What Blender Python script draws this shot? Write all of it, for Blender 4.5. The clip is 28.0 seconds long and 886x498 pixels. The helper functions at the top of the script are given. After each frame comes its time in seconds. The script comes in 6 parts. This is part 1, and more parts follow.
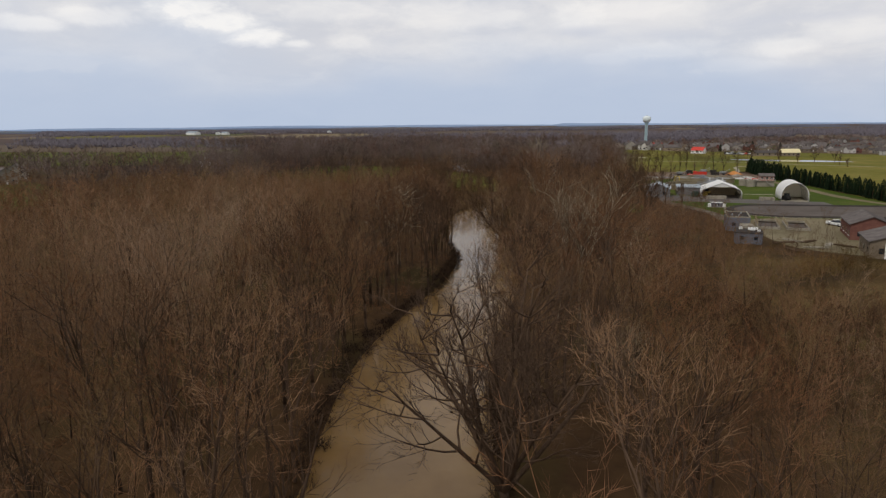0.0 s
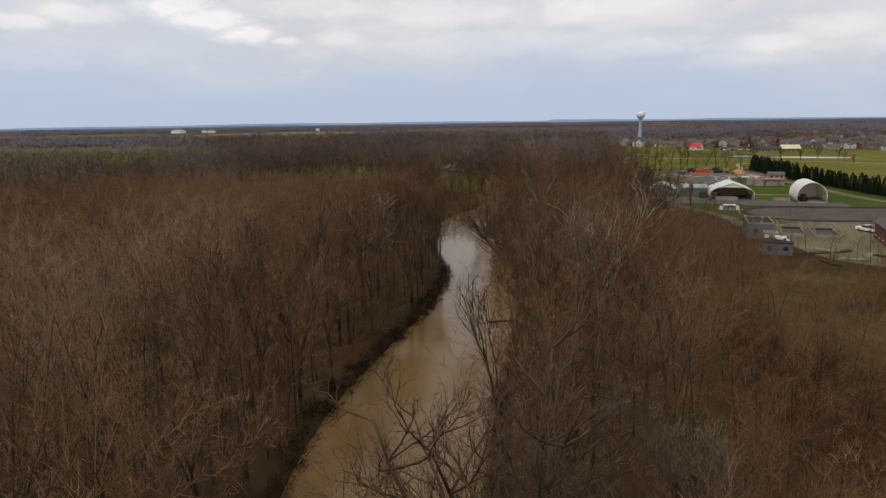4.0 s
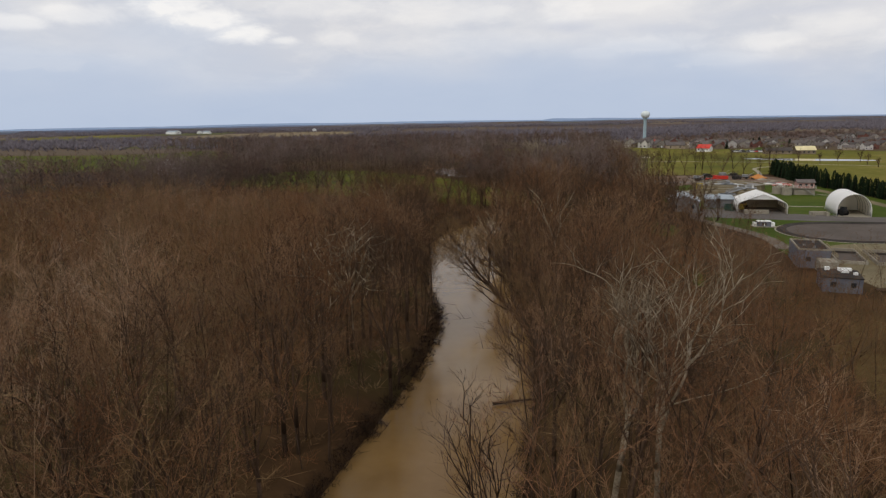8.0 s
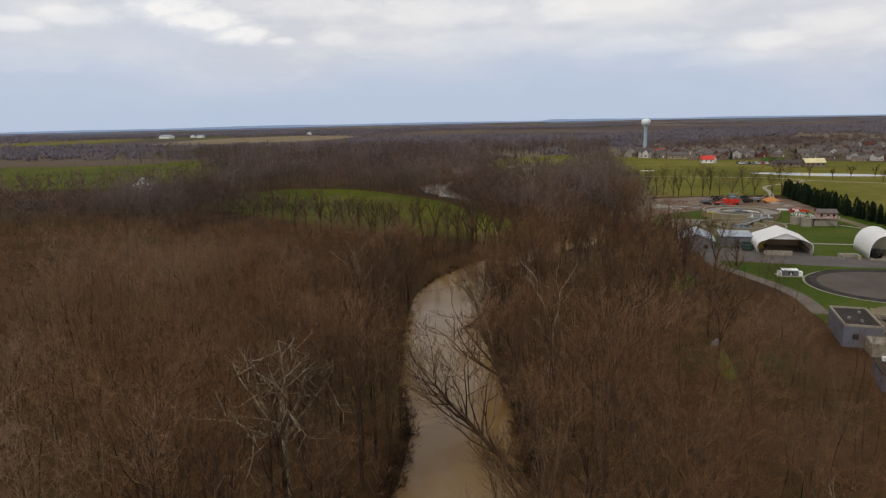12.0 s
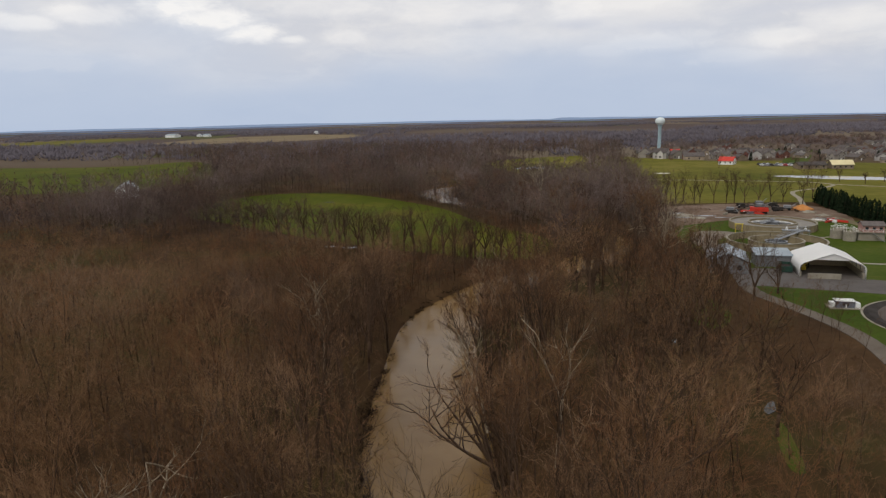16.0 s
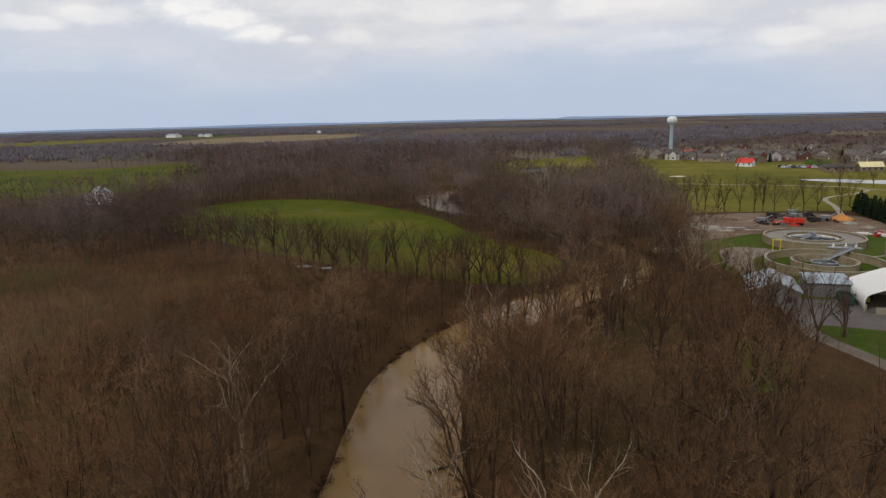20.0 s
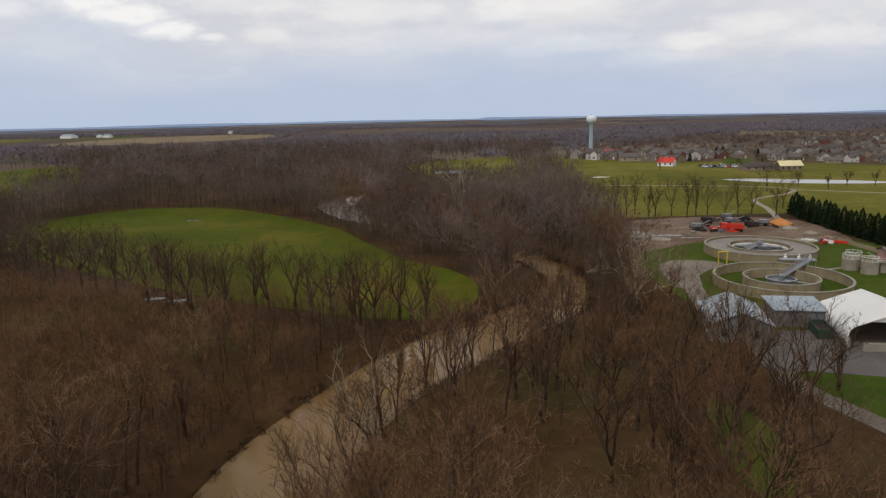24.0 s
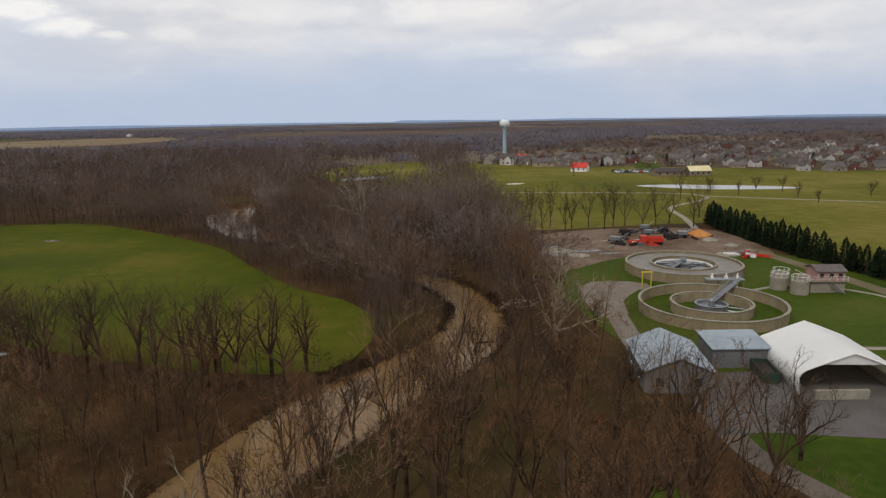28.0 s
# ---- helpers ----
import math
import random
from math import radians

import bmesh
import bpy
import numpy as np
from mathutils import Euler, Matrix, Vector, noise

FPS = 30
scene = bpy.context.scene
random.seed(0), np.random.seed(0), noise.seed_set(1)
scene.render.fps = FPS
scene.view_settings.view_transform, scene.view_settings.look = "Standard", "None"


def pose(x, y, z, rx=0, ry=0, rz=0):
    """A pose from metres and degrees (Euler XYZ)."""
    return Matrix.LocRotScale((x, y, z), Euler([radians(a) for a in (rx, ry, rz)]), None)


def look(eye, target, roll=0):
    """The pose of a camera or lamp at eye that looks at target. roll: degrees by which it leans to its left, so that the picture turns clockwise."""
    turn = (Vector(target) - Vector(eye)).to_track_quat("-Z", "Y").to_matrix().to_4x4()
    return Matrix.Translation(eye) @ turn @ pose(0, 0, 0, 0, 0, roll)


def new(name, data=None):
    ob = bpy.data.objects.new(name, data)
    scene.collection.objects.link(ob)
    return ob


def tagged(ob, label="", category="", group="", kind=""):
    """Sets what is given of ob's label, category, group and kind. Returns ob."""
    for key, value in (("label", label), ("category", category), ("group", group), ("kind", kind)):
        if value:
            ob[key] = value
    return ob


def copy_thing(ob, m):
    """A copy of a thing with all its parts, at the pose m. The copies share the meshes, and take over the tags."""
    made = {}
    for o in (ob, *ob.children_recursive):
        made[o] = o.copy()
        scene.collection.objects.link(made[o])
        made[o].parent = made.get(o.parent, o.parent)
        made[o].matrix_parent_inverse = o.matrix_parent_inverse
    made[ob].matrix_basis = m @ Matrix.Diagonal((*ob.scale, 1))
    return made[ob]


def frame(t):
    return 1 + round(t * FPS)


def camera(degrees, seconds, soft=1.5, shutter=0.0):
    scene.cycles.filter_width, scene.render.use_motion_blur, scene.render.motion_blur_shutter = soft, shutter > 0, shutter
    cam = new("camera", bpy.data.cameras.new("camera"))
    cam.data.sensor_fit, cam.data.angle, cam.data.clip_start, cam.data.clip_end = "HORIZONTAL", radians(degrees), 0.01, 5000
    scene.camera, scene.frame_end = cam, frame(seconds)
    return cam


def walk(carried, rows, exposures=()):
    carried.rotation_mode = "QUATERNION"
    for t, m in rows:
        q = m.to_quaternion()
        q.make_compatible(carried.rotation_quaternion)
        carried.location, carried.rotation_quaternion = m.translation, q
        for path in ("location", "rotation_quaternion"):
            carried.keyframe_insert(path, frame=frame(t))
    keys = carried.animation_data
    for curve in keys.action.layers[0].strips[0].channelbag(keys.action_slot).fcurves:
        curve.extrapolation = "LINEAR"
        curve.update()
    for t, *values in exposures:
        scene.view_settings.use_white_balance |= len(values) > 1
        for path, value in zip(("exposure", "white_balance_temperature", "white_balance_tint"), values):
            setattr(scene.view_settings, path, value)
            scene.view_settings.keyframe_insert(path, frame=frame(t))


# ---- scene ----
cam = camera(68.0, 28.0, soft=1.3)
PATH = [
    (0, (4.389, 11.776, 28.961), (4.037, 13.708, 28.583), -0.51),
    (1, (3.490, 15.922, 28.960), (3.139, 17.854, 28.579), -0.63),
    (2, (2.905, 20.155, 28.943), (2.565, 22.088, 28.559), -0.65),
    (3, (2.343, 25.539, 28.952), (2.017, 27.474, 28.567), -0.75),
    (5.5, (0.310, 40.688, 28.735), (-0.016, 42.622, 28.345), -0.89),
    (6.5, (-0.452, 47.319, 28.810), (-0.782, 49.253, 28.420), -0.93),
    (7.5, (-1.040, 53.812, 29.743), (-1.362, 55.747, 29.353), -0.99),
    (8, (-1.288, 56.901, 30.606), (-1.611, 58.836, 30.216), -1.03),
    (9, (-1.461, 63.158, 32.698), (-1.777, 65.094, 32.308), -1.10),
    (10, (-1.698, 69.460, 34.782), (-2.005, 71.398, 34.393), -1.07),
    (11, (-1.446, 75.085, 36.918), (-1.757, 77.022, 36.529), -1.11),
    (12, (-1.299, 80.816, 39.035), (-1.617, 82.752, 38.645), -1.22),
    (12.5, (-1.345, 83.663, 39.458), (-1.666, 85.598, 39.067), -1.24),
    (14.5, (-1.076, 95.399, 39.980), (-1.414, 97.330, 39.587), -1.21),
    (15.5, (-0.986, 102.258, 39.808), (-1.330, 104.189, 39.414), -1.27),
    (17, (-1.325, 113.246, 39.713), (-1.678, 115.175, 39.318), -1.29),
    (18.5, (-1.644, 124.575, 39.543), (-2.002, 126.502, 39.148), -1.35),
    (20, (-1.903, 135.374, 39.694), (-2.267, 137.300, 39.298), -1.38),
    (21, (-1.991, 142.667, 39.791), (-2.359, 144.593, 39.395), -1.44),
    (21.5, (-1.462, 146.903, 39.464), (-1.770, 148.839, 39.068), -1.39),
    (23.5, (-1.173, 166.183, 37.819), (-1.342, 168.135, 37.420), -1.34),
    (24, (-0.565, 169.703, 37.467), (-0.700, 171.658, 37.068), -1.25),
    (24.5, (-0.514, 173.400, 37.411), (-0.510, 175.360, 37.011), -1.22),
    (25, (-0.099, 177.247, 37.477), (-0.041, 179.206, 37.076), -1.24),
    (25.5, (0.540, 180.866, 37.681), (0.619, 182.824, 37.281), -1.19),
    (26, (1.116, 183.825, 37.730), (1.204, 185.783, 37.330), -1.17),
    (26.5, (1.790, 186.712, 37.745), (1.882, 188.670, 37.346), -1.16),
    (27, (2.450, 189.015, 37.885), (2.555, 190.972, 37.487), -1.12),
    (27.5, (3.066, 190.608, 38.035), (3.183, 192.565, 37.640), -1.01),
    (28, (3.677, 191.890, 37.876), (3.789, 193.848, 37.481), -0.96),
]
walk(cam, [(t, look(eye, target, roll)) for t, eye, target, roll in PATH])

# ---- light: a bright, thinly clouded spring sky and a veiled sun ----
SUN_EL, SUN_AZ = 48.0, 215.0     # degrees; azimuth clockwise from +y


def node(nt, kind, **inputs):
    n = nt.nodes.new(kind)
    for key, value in inputs.items():
        n.inputs[key.replace("_", " ")].default_value = value
    return n


def build_world():
    """A pale spring sky: blue-grey gaps low down, soft white cloud higher up, a few bright heaps."""
    w = bpy.data.worlds.new("sky")
    scene.world = w
    w.use_nodes = True
    nt = w.node_tree
    nt.nodes.clear()
    L = nt.links.new
    sky = nt.nodes.new("ShaderNodeTexSky")
    sky.sky_type, sky.sun_disc = "NISHITA", False
    sky.sun_elevation, sky.sun_rotation = radians(SUN_EL), radians(SUN_AZ)
    sky.air_density, sky.dust_density = 1.0, 1.2
    co = nt.nodes.new("ShaderNodeTexCoord")
    sep = nt.nodes.new("ShaderNodeSeparateXYZ")
    L(co.outputs["Generated"], sep.inputs[0])

    def noise_at(scale, stretch, detail, rough, at, warp=0.0):
        mp = nt.nodes.new("ShaderNodeMapping")
        mp.inputs["Location"].default_value, mp.inputs["Scale"].default_value = at, (1, 1, stretch)
        L(co.outputs["Generated"], mp.inputs[0])
        n = node(nt, "ShaderNodeTexNoise", Scale=scale, Detail=detail, Roughness=rough, Distortion=warp)
        L(mp.outputs[0], n.inputs["Vector"])
        return n.outputs[0]

    def span(value, a, b, c=0.0, d=1.0):
        m = nt.nodes.new("ShaderNodeMapRange"); m.interpolation_type = "SMOOTHSTEP"
        for k, v in zip((1, 2, 3, 4), (a, b, c, d)):
            m.inputs[k].default_value = v
        L(value, m.inputs[0])
        return m.outputs[0]

    def math_(op, a, b):
        m = nt.nodes.new("ShaderNodeMath"); m.operation = op
        for k, v in enumerate((a, b)):
            if isinstance(v, float):
                m.inputs[k].default_value = v
            else:
                L(v, m.inputs[k])
        return m.outputs[0]

    def mixed(f, a, b):
        m = nt.nodes.new("ShaderNodeMix"); m.data_type = "RGBA"
        for k, v in ((0, f), (6, a), (7, b)):
            if isinstance(v, tuple):
                m.inputs[k].default_value = (*v, 1)
            else:
                L(v, m.inputs[k])
        return m.outputs[2]

    up = span(sep.outputs[2], -0.01, 0.17)
    broad = noise_at(2.2, 3.0, 3.0, 0.5, CLOUD_AT)
    cover = math_("ADD", math_("ADD", math_("MULTIPLY", up, 0.42), math_("MULTIPLY", sep.outputs[0], 0.10)), math_("MULTIPLY", broad, 1.05))
    cover = span(cover, 0.48, 1.02, 0.12, 1.0)
    soft = noise_at(4.5, 3.2, 6.0, 0.55, HEAP_AT, 0.3)
    heap = noise_at(6.0, 2.6, 9.0, 0.52, HEAP_AT, 0.2)
    base = mixed(span(soft, 0.35, 0.68), (6.7, 6.85, 7.4), (8.1, 8.0, 8.15))
    ragged = noise_at(24.0, 2.0, 10.0, 0.62, (0.3, 0.1, 0.7), 0.4)
    curl = noise_at(13.0, 2.6, 9.0, 0.6, (1.3, 0.4, 0.2), 0.5)
    edge = math_("ADD", math_("MULTIPLY", math_("SUBTRACT", ragged, 0.5), 1.8), math_("MULTIPLY", math_("SUBTRACT", curl, 0.5), 1.0))

    def patches(rows, inner, outer):
        """Soft-edged patches of the sky, each with its own strength; the strongest counts."""
        total = None
        for x, y, z, wide, high, strength in rows:
            v = nt.nodes.new("ShaderNodeVectorMath"); v.operation = "SUBTRACT"; v.inputs[1].default_value = (x, y, z)
            L(co.outputs["Generated"], v.inputs[0])
            m = nt.nodes.new("ShaderNodeVectorMath"); m.operation = "MULTIPLY"; m.inputs[1].default_value = (1 / wide, 1 / wide, 1 / high)
            L(v.outputs[0], m.inputs[0])
            n = nt.nodes.new("ShaderNodeVectorMath"); n.operation = "LENGTH"
            L(m.outputs[0], n.inputs[0])
            one = span(math_("ADD", n.outputs["Value"], edge), inner, outer, strength, 0.0)
            total = one if total is None else math_("MAXIMUM", total, one)
        return total

    base = mixed(span(curl, 0.42, 0.64, 0.0, 0.45), base, (8.6, 8.45, 8.4))
    puffs = math_("MAXIMUM", math_("MULTIPLY", patches(HEAPS, 0.4, 1.35), span(curl, 0.30, 0.52, 0.75, 1.0)), math_("MULTIPLY", span(heap, 0.54, 0.70), span(sep.outputs[2], 0.14, 0.34)))
    cloud = mixed(puffs, base, (10.7, 10.35, 9.9))
    cloud = mixed(patches(DULL, 0.0, 1.7), cloud, (6.5, 6.7, 7.5))
    low = mixed(up, (4.75, 5.7, 7.4), (5.8, 6.5, 7.8))
    gaps = mixed(span(sep.outputs[2], 0.1, 0.6), low, sky.outputs[0])
    bg = node(nt, "ShaderNodeBackground", Strength=0.094)
    L(mixed(math_("MAXIMUM", cover, math_("MULTIPLY", puffs, 0.8)), gaps, cloud), bg.inputs[0])
    L(bg.outputs[0], nt.nodes.new("ShaderNodeOutputWorld").inputs[0])


HEAP_AT = (3.1, 1.7, 0.4)
# direction, half width, half height and strength of the brighter cloud heaps, then of the dull grey undersides
HEAPS = [(-0.505, 0.850, 0.152, 0.055, 0.016, 1.0), (-0.470, 0.872, 0.136, 0.058, 0.017, 1.0), (-0.425, 0.898, 0.121, 0.046, 0.013, 1.0), (-0.378, 0.919, 0.112, 0.024, 0.006, 0.6), (-0.303, 0.946, 0.115, 0.036, 0.011, 0.35),
         (-0.654, 0.746, 0.126, 0.045, 0.010, 0.75), (-0.601, 0.788, 0.138, 0.055, 0.013, 0.65), (-0.644, 0.761, 0.079, 0.120, 0.016, 0.35), (-0.330, 0.931, 0.157, 0.100, 0.015, 0.35), (-0.088, 0.985, 0.149, 0.036, 0.011, 0.4), (-0.16, 0.975, 0.150, 0.11, 0.020, 0.32), (-0.10, 0.99, 0.105, 0.12, 0.020, 0.28),
         (0.016, 0.990, 0.146, 0.050, 0.020, 0.5), (0.100, 0.984, 0.149, 0.090, 0.014, 0.32), (0.132, 0.987, 0.095, 0.080, 0.013, 0.5), (0.064, 0.994, 0.088, 0.034, 0.009, 0.42), (0.272, 0.958, 0.093, 0.046, 0.014, 0.48),
         (0.220, 0.973, 0.071, 0.070, 0.011, 0.42), (0.350, 0.930, 0.108, 0.060, 0.017, 0.3), (0.440, 0.893, 0.090, 0.060, 0.014, 0.38), (0.500, 0.860, 0.080, 0.070, 0.012, 0.34), (0.560, 0.820, 0.120, 0.090, 0.016, 0.25)]
DULL = [(0.020, 0.991, 0.124, 0.036, 0.007, 0.6), (0.110, 0.988, 0.116, 0.070, 0.006, 0.35), (0.310, 0.947, 0.060, 0.050, 0.008, 0.7), (0.060, 0.997, 0.060, 0.060, 0.006, 0.45), (-0.060, 0.996, 0.067, 0.050, 0.006, 0.4), (0.180, 0.982, 0.045, 0.120, 0.008, 0.45), (0.300, 0.950, 0.128, 0.080, 0.006, 0.4)]
CLOUD_AT = (0.0, 0.0, 0.0)
build_world()
sun_data = bpy.data.lights.new("sun", "SUN")
sun_data.energy, sun_data.angle, sun_data.color = 1.45, radians(12), (1.0, 0.95, 0.87)
sun = new("sun", sun_data)
_el, _az = radians(SUN_EL), radians(SUN_AZ)
sun.matrix_world = look((math.sin(_az) * math.cos(_el) * 500, math.cos(_az) * math.cos(_el) * 500, math.sin(_el) * 500), (0, 0, 0))
scene.view_settings.exposure = 0.0


# ---- materials ----
def material(name, colors, scale=1.0, rough=0.85, metal=0.0, bump=0.3, fine=6.0, random_amount=0.0, island=False, spec=0.04, stretch=(1, 1, 1), detail=5.0, tones=(), by_tree=False):
    """Two or three colours mixed by a broad and a fine noise, with a little relief; random_amount varies brightness from piece to piece, tones the tint from tree to tree."""
    m = bpy.data.materials.new(name)
    m.use_nodes = True
    nt = m.node_tree
    b = nt.nodes["Principled BSDF"]
    L = nt.links.new
    co = nt.nodes.new("ShaderNodeTexCoord")
    mp = nt.nodes.new("ShaderNodeMapping")
    mp.inputs["Scale"].default_value = stretch
    L(co.outputs["Object"], mp.inputs[0])
    n1 = node(nt, "ShaderNodeTexNoise", Scale=scale, Detail=detail, Roughness=0.6)
    n2 = node(nt, "ShaderNodeTexNoise", Scale=scale * fine, Detail=4.0, Roughness=0.6)
    L(mp.outputs[0], n1.inputs["Vector"]); L(mp.outputs[0], n2.inputs["Vector"])
    add = nt.nodes.new("ShaderNodeMath"); add.operation = "MULTIPLY_ADD"
    add.inputs[1].default_value = 0.45
    L(n2.outputs[0], add.inputs[0]); L(n1.outputs[0], add.inputs[2])
    ramp = nt.nodes.new("ShaderNodeValToRGB")
    els = ramp.color_ramp.elements
    lo, hi = 0.52, 0.95
    while len(els) < len(colors):
        els.new(0.5)
    for i, c in enumerate(colors):
        els[i].position = lo + (hi - lo) * i / max(1, len(colors) - 1)
        els[i].color = (*c, 1)
    L(add.outputs[0], ramp.inputs[0])
    last = ramp.outputs[0]
    if random_amount:
        info = nt.nodes.new("ShaderNodeNewGeometry") if island else nt.nodes.new("ShaderNodeObjectInfo")
        mr = nt.nodes.new("ShaderNodeMapRange")
        mr.inputs[3].default_value, mr.inputs[4].default_value = 1 - random_amount, 1 + random_amount
        L(info.outputs["Random Per Island" if island else "Random"], mr.inputs[0])
        hsv = nt.nodes.new("ShaderNodeHueSaturation")
        L(mr.outputs[0], hsv.inputs["Value"]); L(last, hsv.inputs["Color"])
        last = hsv.outputs[0]
    if tones:
        if by_tree:
            pick = nt.nodes.new("ShaderNodeAttribute"); pick.attribute_name = "tone"
        else:
            pick = nt.nodes.new("ShaderNodeObjectInfo")
        tint = nt.nodes.new("ShaderNodeValToRGB"); tint.color_ramp.interpolation = "CONSTANT"
        steps = tint.color_ramp.elements
        while len(steps) < len(tones):
            steps.new(0.5)
        for i, c in enumerate(tones):
            steps[i].position, steps[i].color = i / len(tones), (*c, 1)
        L(pick.outputs["Fac" if by_tree else "Random"], tint.inputs[0])
        times = nt.nodes.new("ShaderNodeMix"); times.data_type, times.blend_type = "RGBA", "MULTIPLY"
        times.inputs[0].default_value = 1.0
        L(last, times.inputs[6]); L(tint.outputs[0], times.inputs[7])
        last = times.outputs[2]
    L(last, b.inputs["Base Color"])
    b.inputs["Roughness"].default_value, b.inputs["Metallic"].default_value = rough, metal
    b.inputs["Specular IOR Level"].default_value = spec
    if bump:
        bp = node(nt, "ShaderNodeBump", Strength=bump, Distance=0.05)
        L(n2.outputs[0], bp.inputs["Height"]); L(bp.outputs[0], b.inputs["Normal"])
    return m


# how the kinds of tree differ: dark, reddish, olive, grey, pale grey
KIN = [(0.72, 0.68, 0.68), (0.88, 0.78, 0.71), (1.14, 0.90, 0.76), (1.22, 1.02, 0.84), (1.00, 1.00, 0.82), (1.08, 1.02, 0.99), (1.30, 1.21, 1.10), (1.50, 1.43, 1.40)]
BARK = material("bark", [(0.050, 0.031, 0.020), (0.092, 0.060, 0.039)], 1.2, bump=0.5, random_amount=0.35, stretch=(1, 1, 0.25))
TWIG = material("twigs", [(0.092, 0.055, 0.030), (0.145, 0.092, 0.054)], 0.35, bump=0, random_amount=0.25, tones=KIN)
PALE_BARK = material("pale_sycamore_bark", [(0.12, 0.095, 0.065), (0.26, 0.21, 0.148), (0.42, 0.355, 0.265)], 0.9, bump=0.3, random_amount=0.15)
PALE_TWIG = material("pale_twigs", [(0.15, 0.112, 0.072), (0.23, 0.175, 0.115)], 0.5, bump=0, random_amount=0.15)
WOOD_FAR = material("woodland_twigs", [(0.098, 0.055, 0.028), (0.148, 0.094, 0.056), (0.208, 0.154, 0.110)], 0.03, fine=3.2, bump=0, random_amount=0.10, island=True, stretch=(1, 1, 0.35), detail=2.0, tones=KIN, by_tree=True)
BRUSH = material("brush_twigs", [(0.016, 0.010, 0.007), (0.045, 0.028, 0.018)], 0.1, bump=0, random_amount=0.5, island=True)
CONIFER = material("conifer_needles", [(0.006, 0.012, 0.006), (0.015, 0.024, 0.010)], 0.6, bump=0.4, random_amount=0.3)
GRASS = material("mown_grass", [(0.030, 0.050, 0.005), (0.050, 0.072, 0.008), (0.080, 0.086, 0.018)], 0.03, fine=20, bump=0.3)
CROP = material("young_crop", [(0.040, 0.052, 0.004), (0.062, 0.072, 0.005), (0.105, 0.088, 0.014)], 0.022, fine=9, bump=0.3)
ROUGH = material("rough_golf_grass", [(0.066, 0.070, 0.008), (0.115, 0.106, 0.014), (0.185, 0.145, 0.040)], 0.014, fine=14, bump=0.3)
MEADOW = material("dead_meadow_grass", [(0.036, 0.021, 0.009), (0.066, 0.041, 0.015), (0.105, 0.073, 0.028)], 0.06, fine=9, bump=0.5)
DIRT = material("bare_dirt", [(0.095, 0.062, 0.042), (0.145, 0.10, 0.072), (0.20, 0.15, 0.115)], 0.07, fine=8, bump=0.5)
GRAVEL = material("gravel_yard", [(0.120, 0.098, 0.058), (0.180, 0.150, 0.092)], 0.1, fine=20, bump=0.4)
ASPHALT = material("worn_asphalt", [(0.088, 0.078, 0.072), (0.125, 0.113, 0.105)], 0.15, fine=14, bump=0.3)
PALE_ROAD = material("pale_worn_road", [(0.150, 0.124, 0.098), (0.215, 0.182, 0.150)], 0.2, fine=10, bump=0.3)
DULL_ROAD = material("dull_worn_road", [(0.105, 0.086, 0.068), (0.150, 0.126, 0.102)], 0.2, fine=10, bump=0.3)
CONCRETE = material("pale_concrete", [(0.20, 0.178, 0.138), (0.31, 0.28, 0.225)], 0.35, fine=8, bump=0.3)
BUFF = material("buff_concrete_wall", [(0.20, 0.16, 0.098), (0.30, 0.245, 0.155)], 0.4, fine=6, bump=0.3, stretch=(1, 1, 0.35))
GREY_BLOCK = material("grey_painted_block", [(0.098, 0.102, 0.125), (0.150, 0.154, 0.178)], 0.4, bump=0.25)
DARK = material("dark_recess", [(0.012, 0.011, 0.011), (0.022, 0.02, 0.02)], 1.0, bump=0)
RIM_DARK = material("dark_liner", [(0.028, 0.024, 0.022), (0.055, 0.048, 0.043)], 0.3, bump=0.3)
SCUM = material("pale_scum", [(0.17, 0.155, 0.135), (0.25, 0.232, 0.205)], 0.2, fine=7, rough=0.7, bump=0.3)
SLUDGE = material("drying_sludge", [(0.066, 0.053, 0.044), (0.105, 0.086, 0.073)], 0.12, fine=6, rough=0.7, bump=0.3)
FABRIC = material("white_fabric", [(0.84, 0.84, 0.83), (0.92, 0.92, 0.91)], 0.15, rough=0.55, bump=0.05, spec=0.3)
_nt = FABRIC.node_tree
_tr = _nt.nodes.new("ShaderNodeBsdfTranslucent"); _tr.inputs[0].default_value = (0.72, 0.66, 0.54, 1)
_mx = _nt.nodes.new("ShaderNodeMixShader"); _mx.inputs[0].default_value = 0.35
_out = next(n for n in _nt.nodes if n.type == "OUTPUT_MATERIAL")
_nt.links.new(_nt.nodes["Principled BSDF"].outputs[0], _mx.inputs[1]); _nt.links.new(_tr.outputs[0], _mx.inputs[2]); _nt.links.new(_mx.outputs[0], _out.inputs[0])
# Darker tan fabric for the barn's back wall; the inside shade is in its colour.
FABRIC_IN = material("shaded_lining", [(0.30, 0.25, 0.18), (0.40, 0.34, 0.25)], 0.3, rough=0.7, bump=0.1)
STEEL = material("galvanised_steel", [(0.20, 0.21, 0.22), (0.31, 0.32, 0.335)], 0.6, rough=0.45, metal=0.6, bump=0.05, spec=0.3)
METAL_ROOF = material("blue_grey_metal_roof", [(0.22, 0.26, 0.29), (0.32, 0.365, 0.395)], 0.25, rough=0.45, metal=0.2, bump=0.1, spec=0.3)
METAL_WALL = material("grey_metal_siding", [(0.115, 0.115, 0.12), (0.165, 0.165, 0.17)], 0.3, rough=0.5, bump=0.1, spec=0.3)
SHINGLE = material("grey_brown_shingles", [(0.070, 0.060, 0.056), (0.125, 0.108, 0.10)], 0.5, bump=0.3, random_amount=0.3)
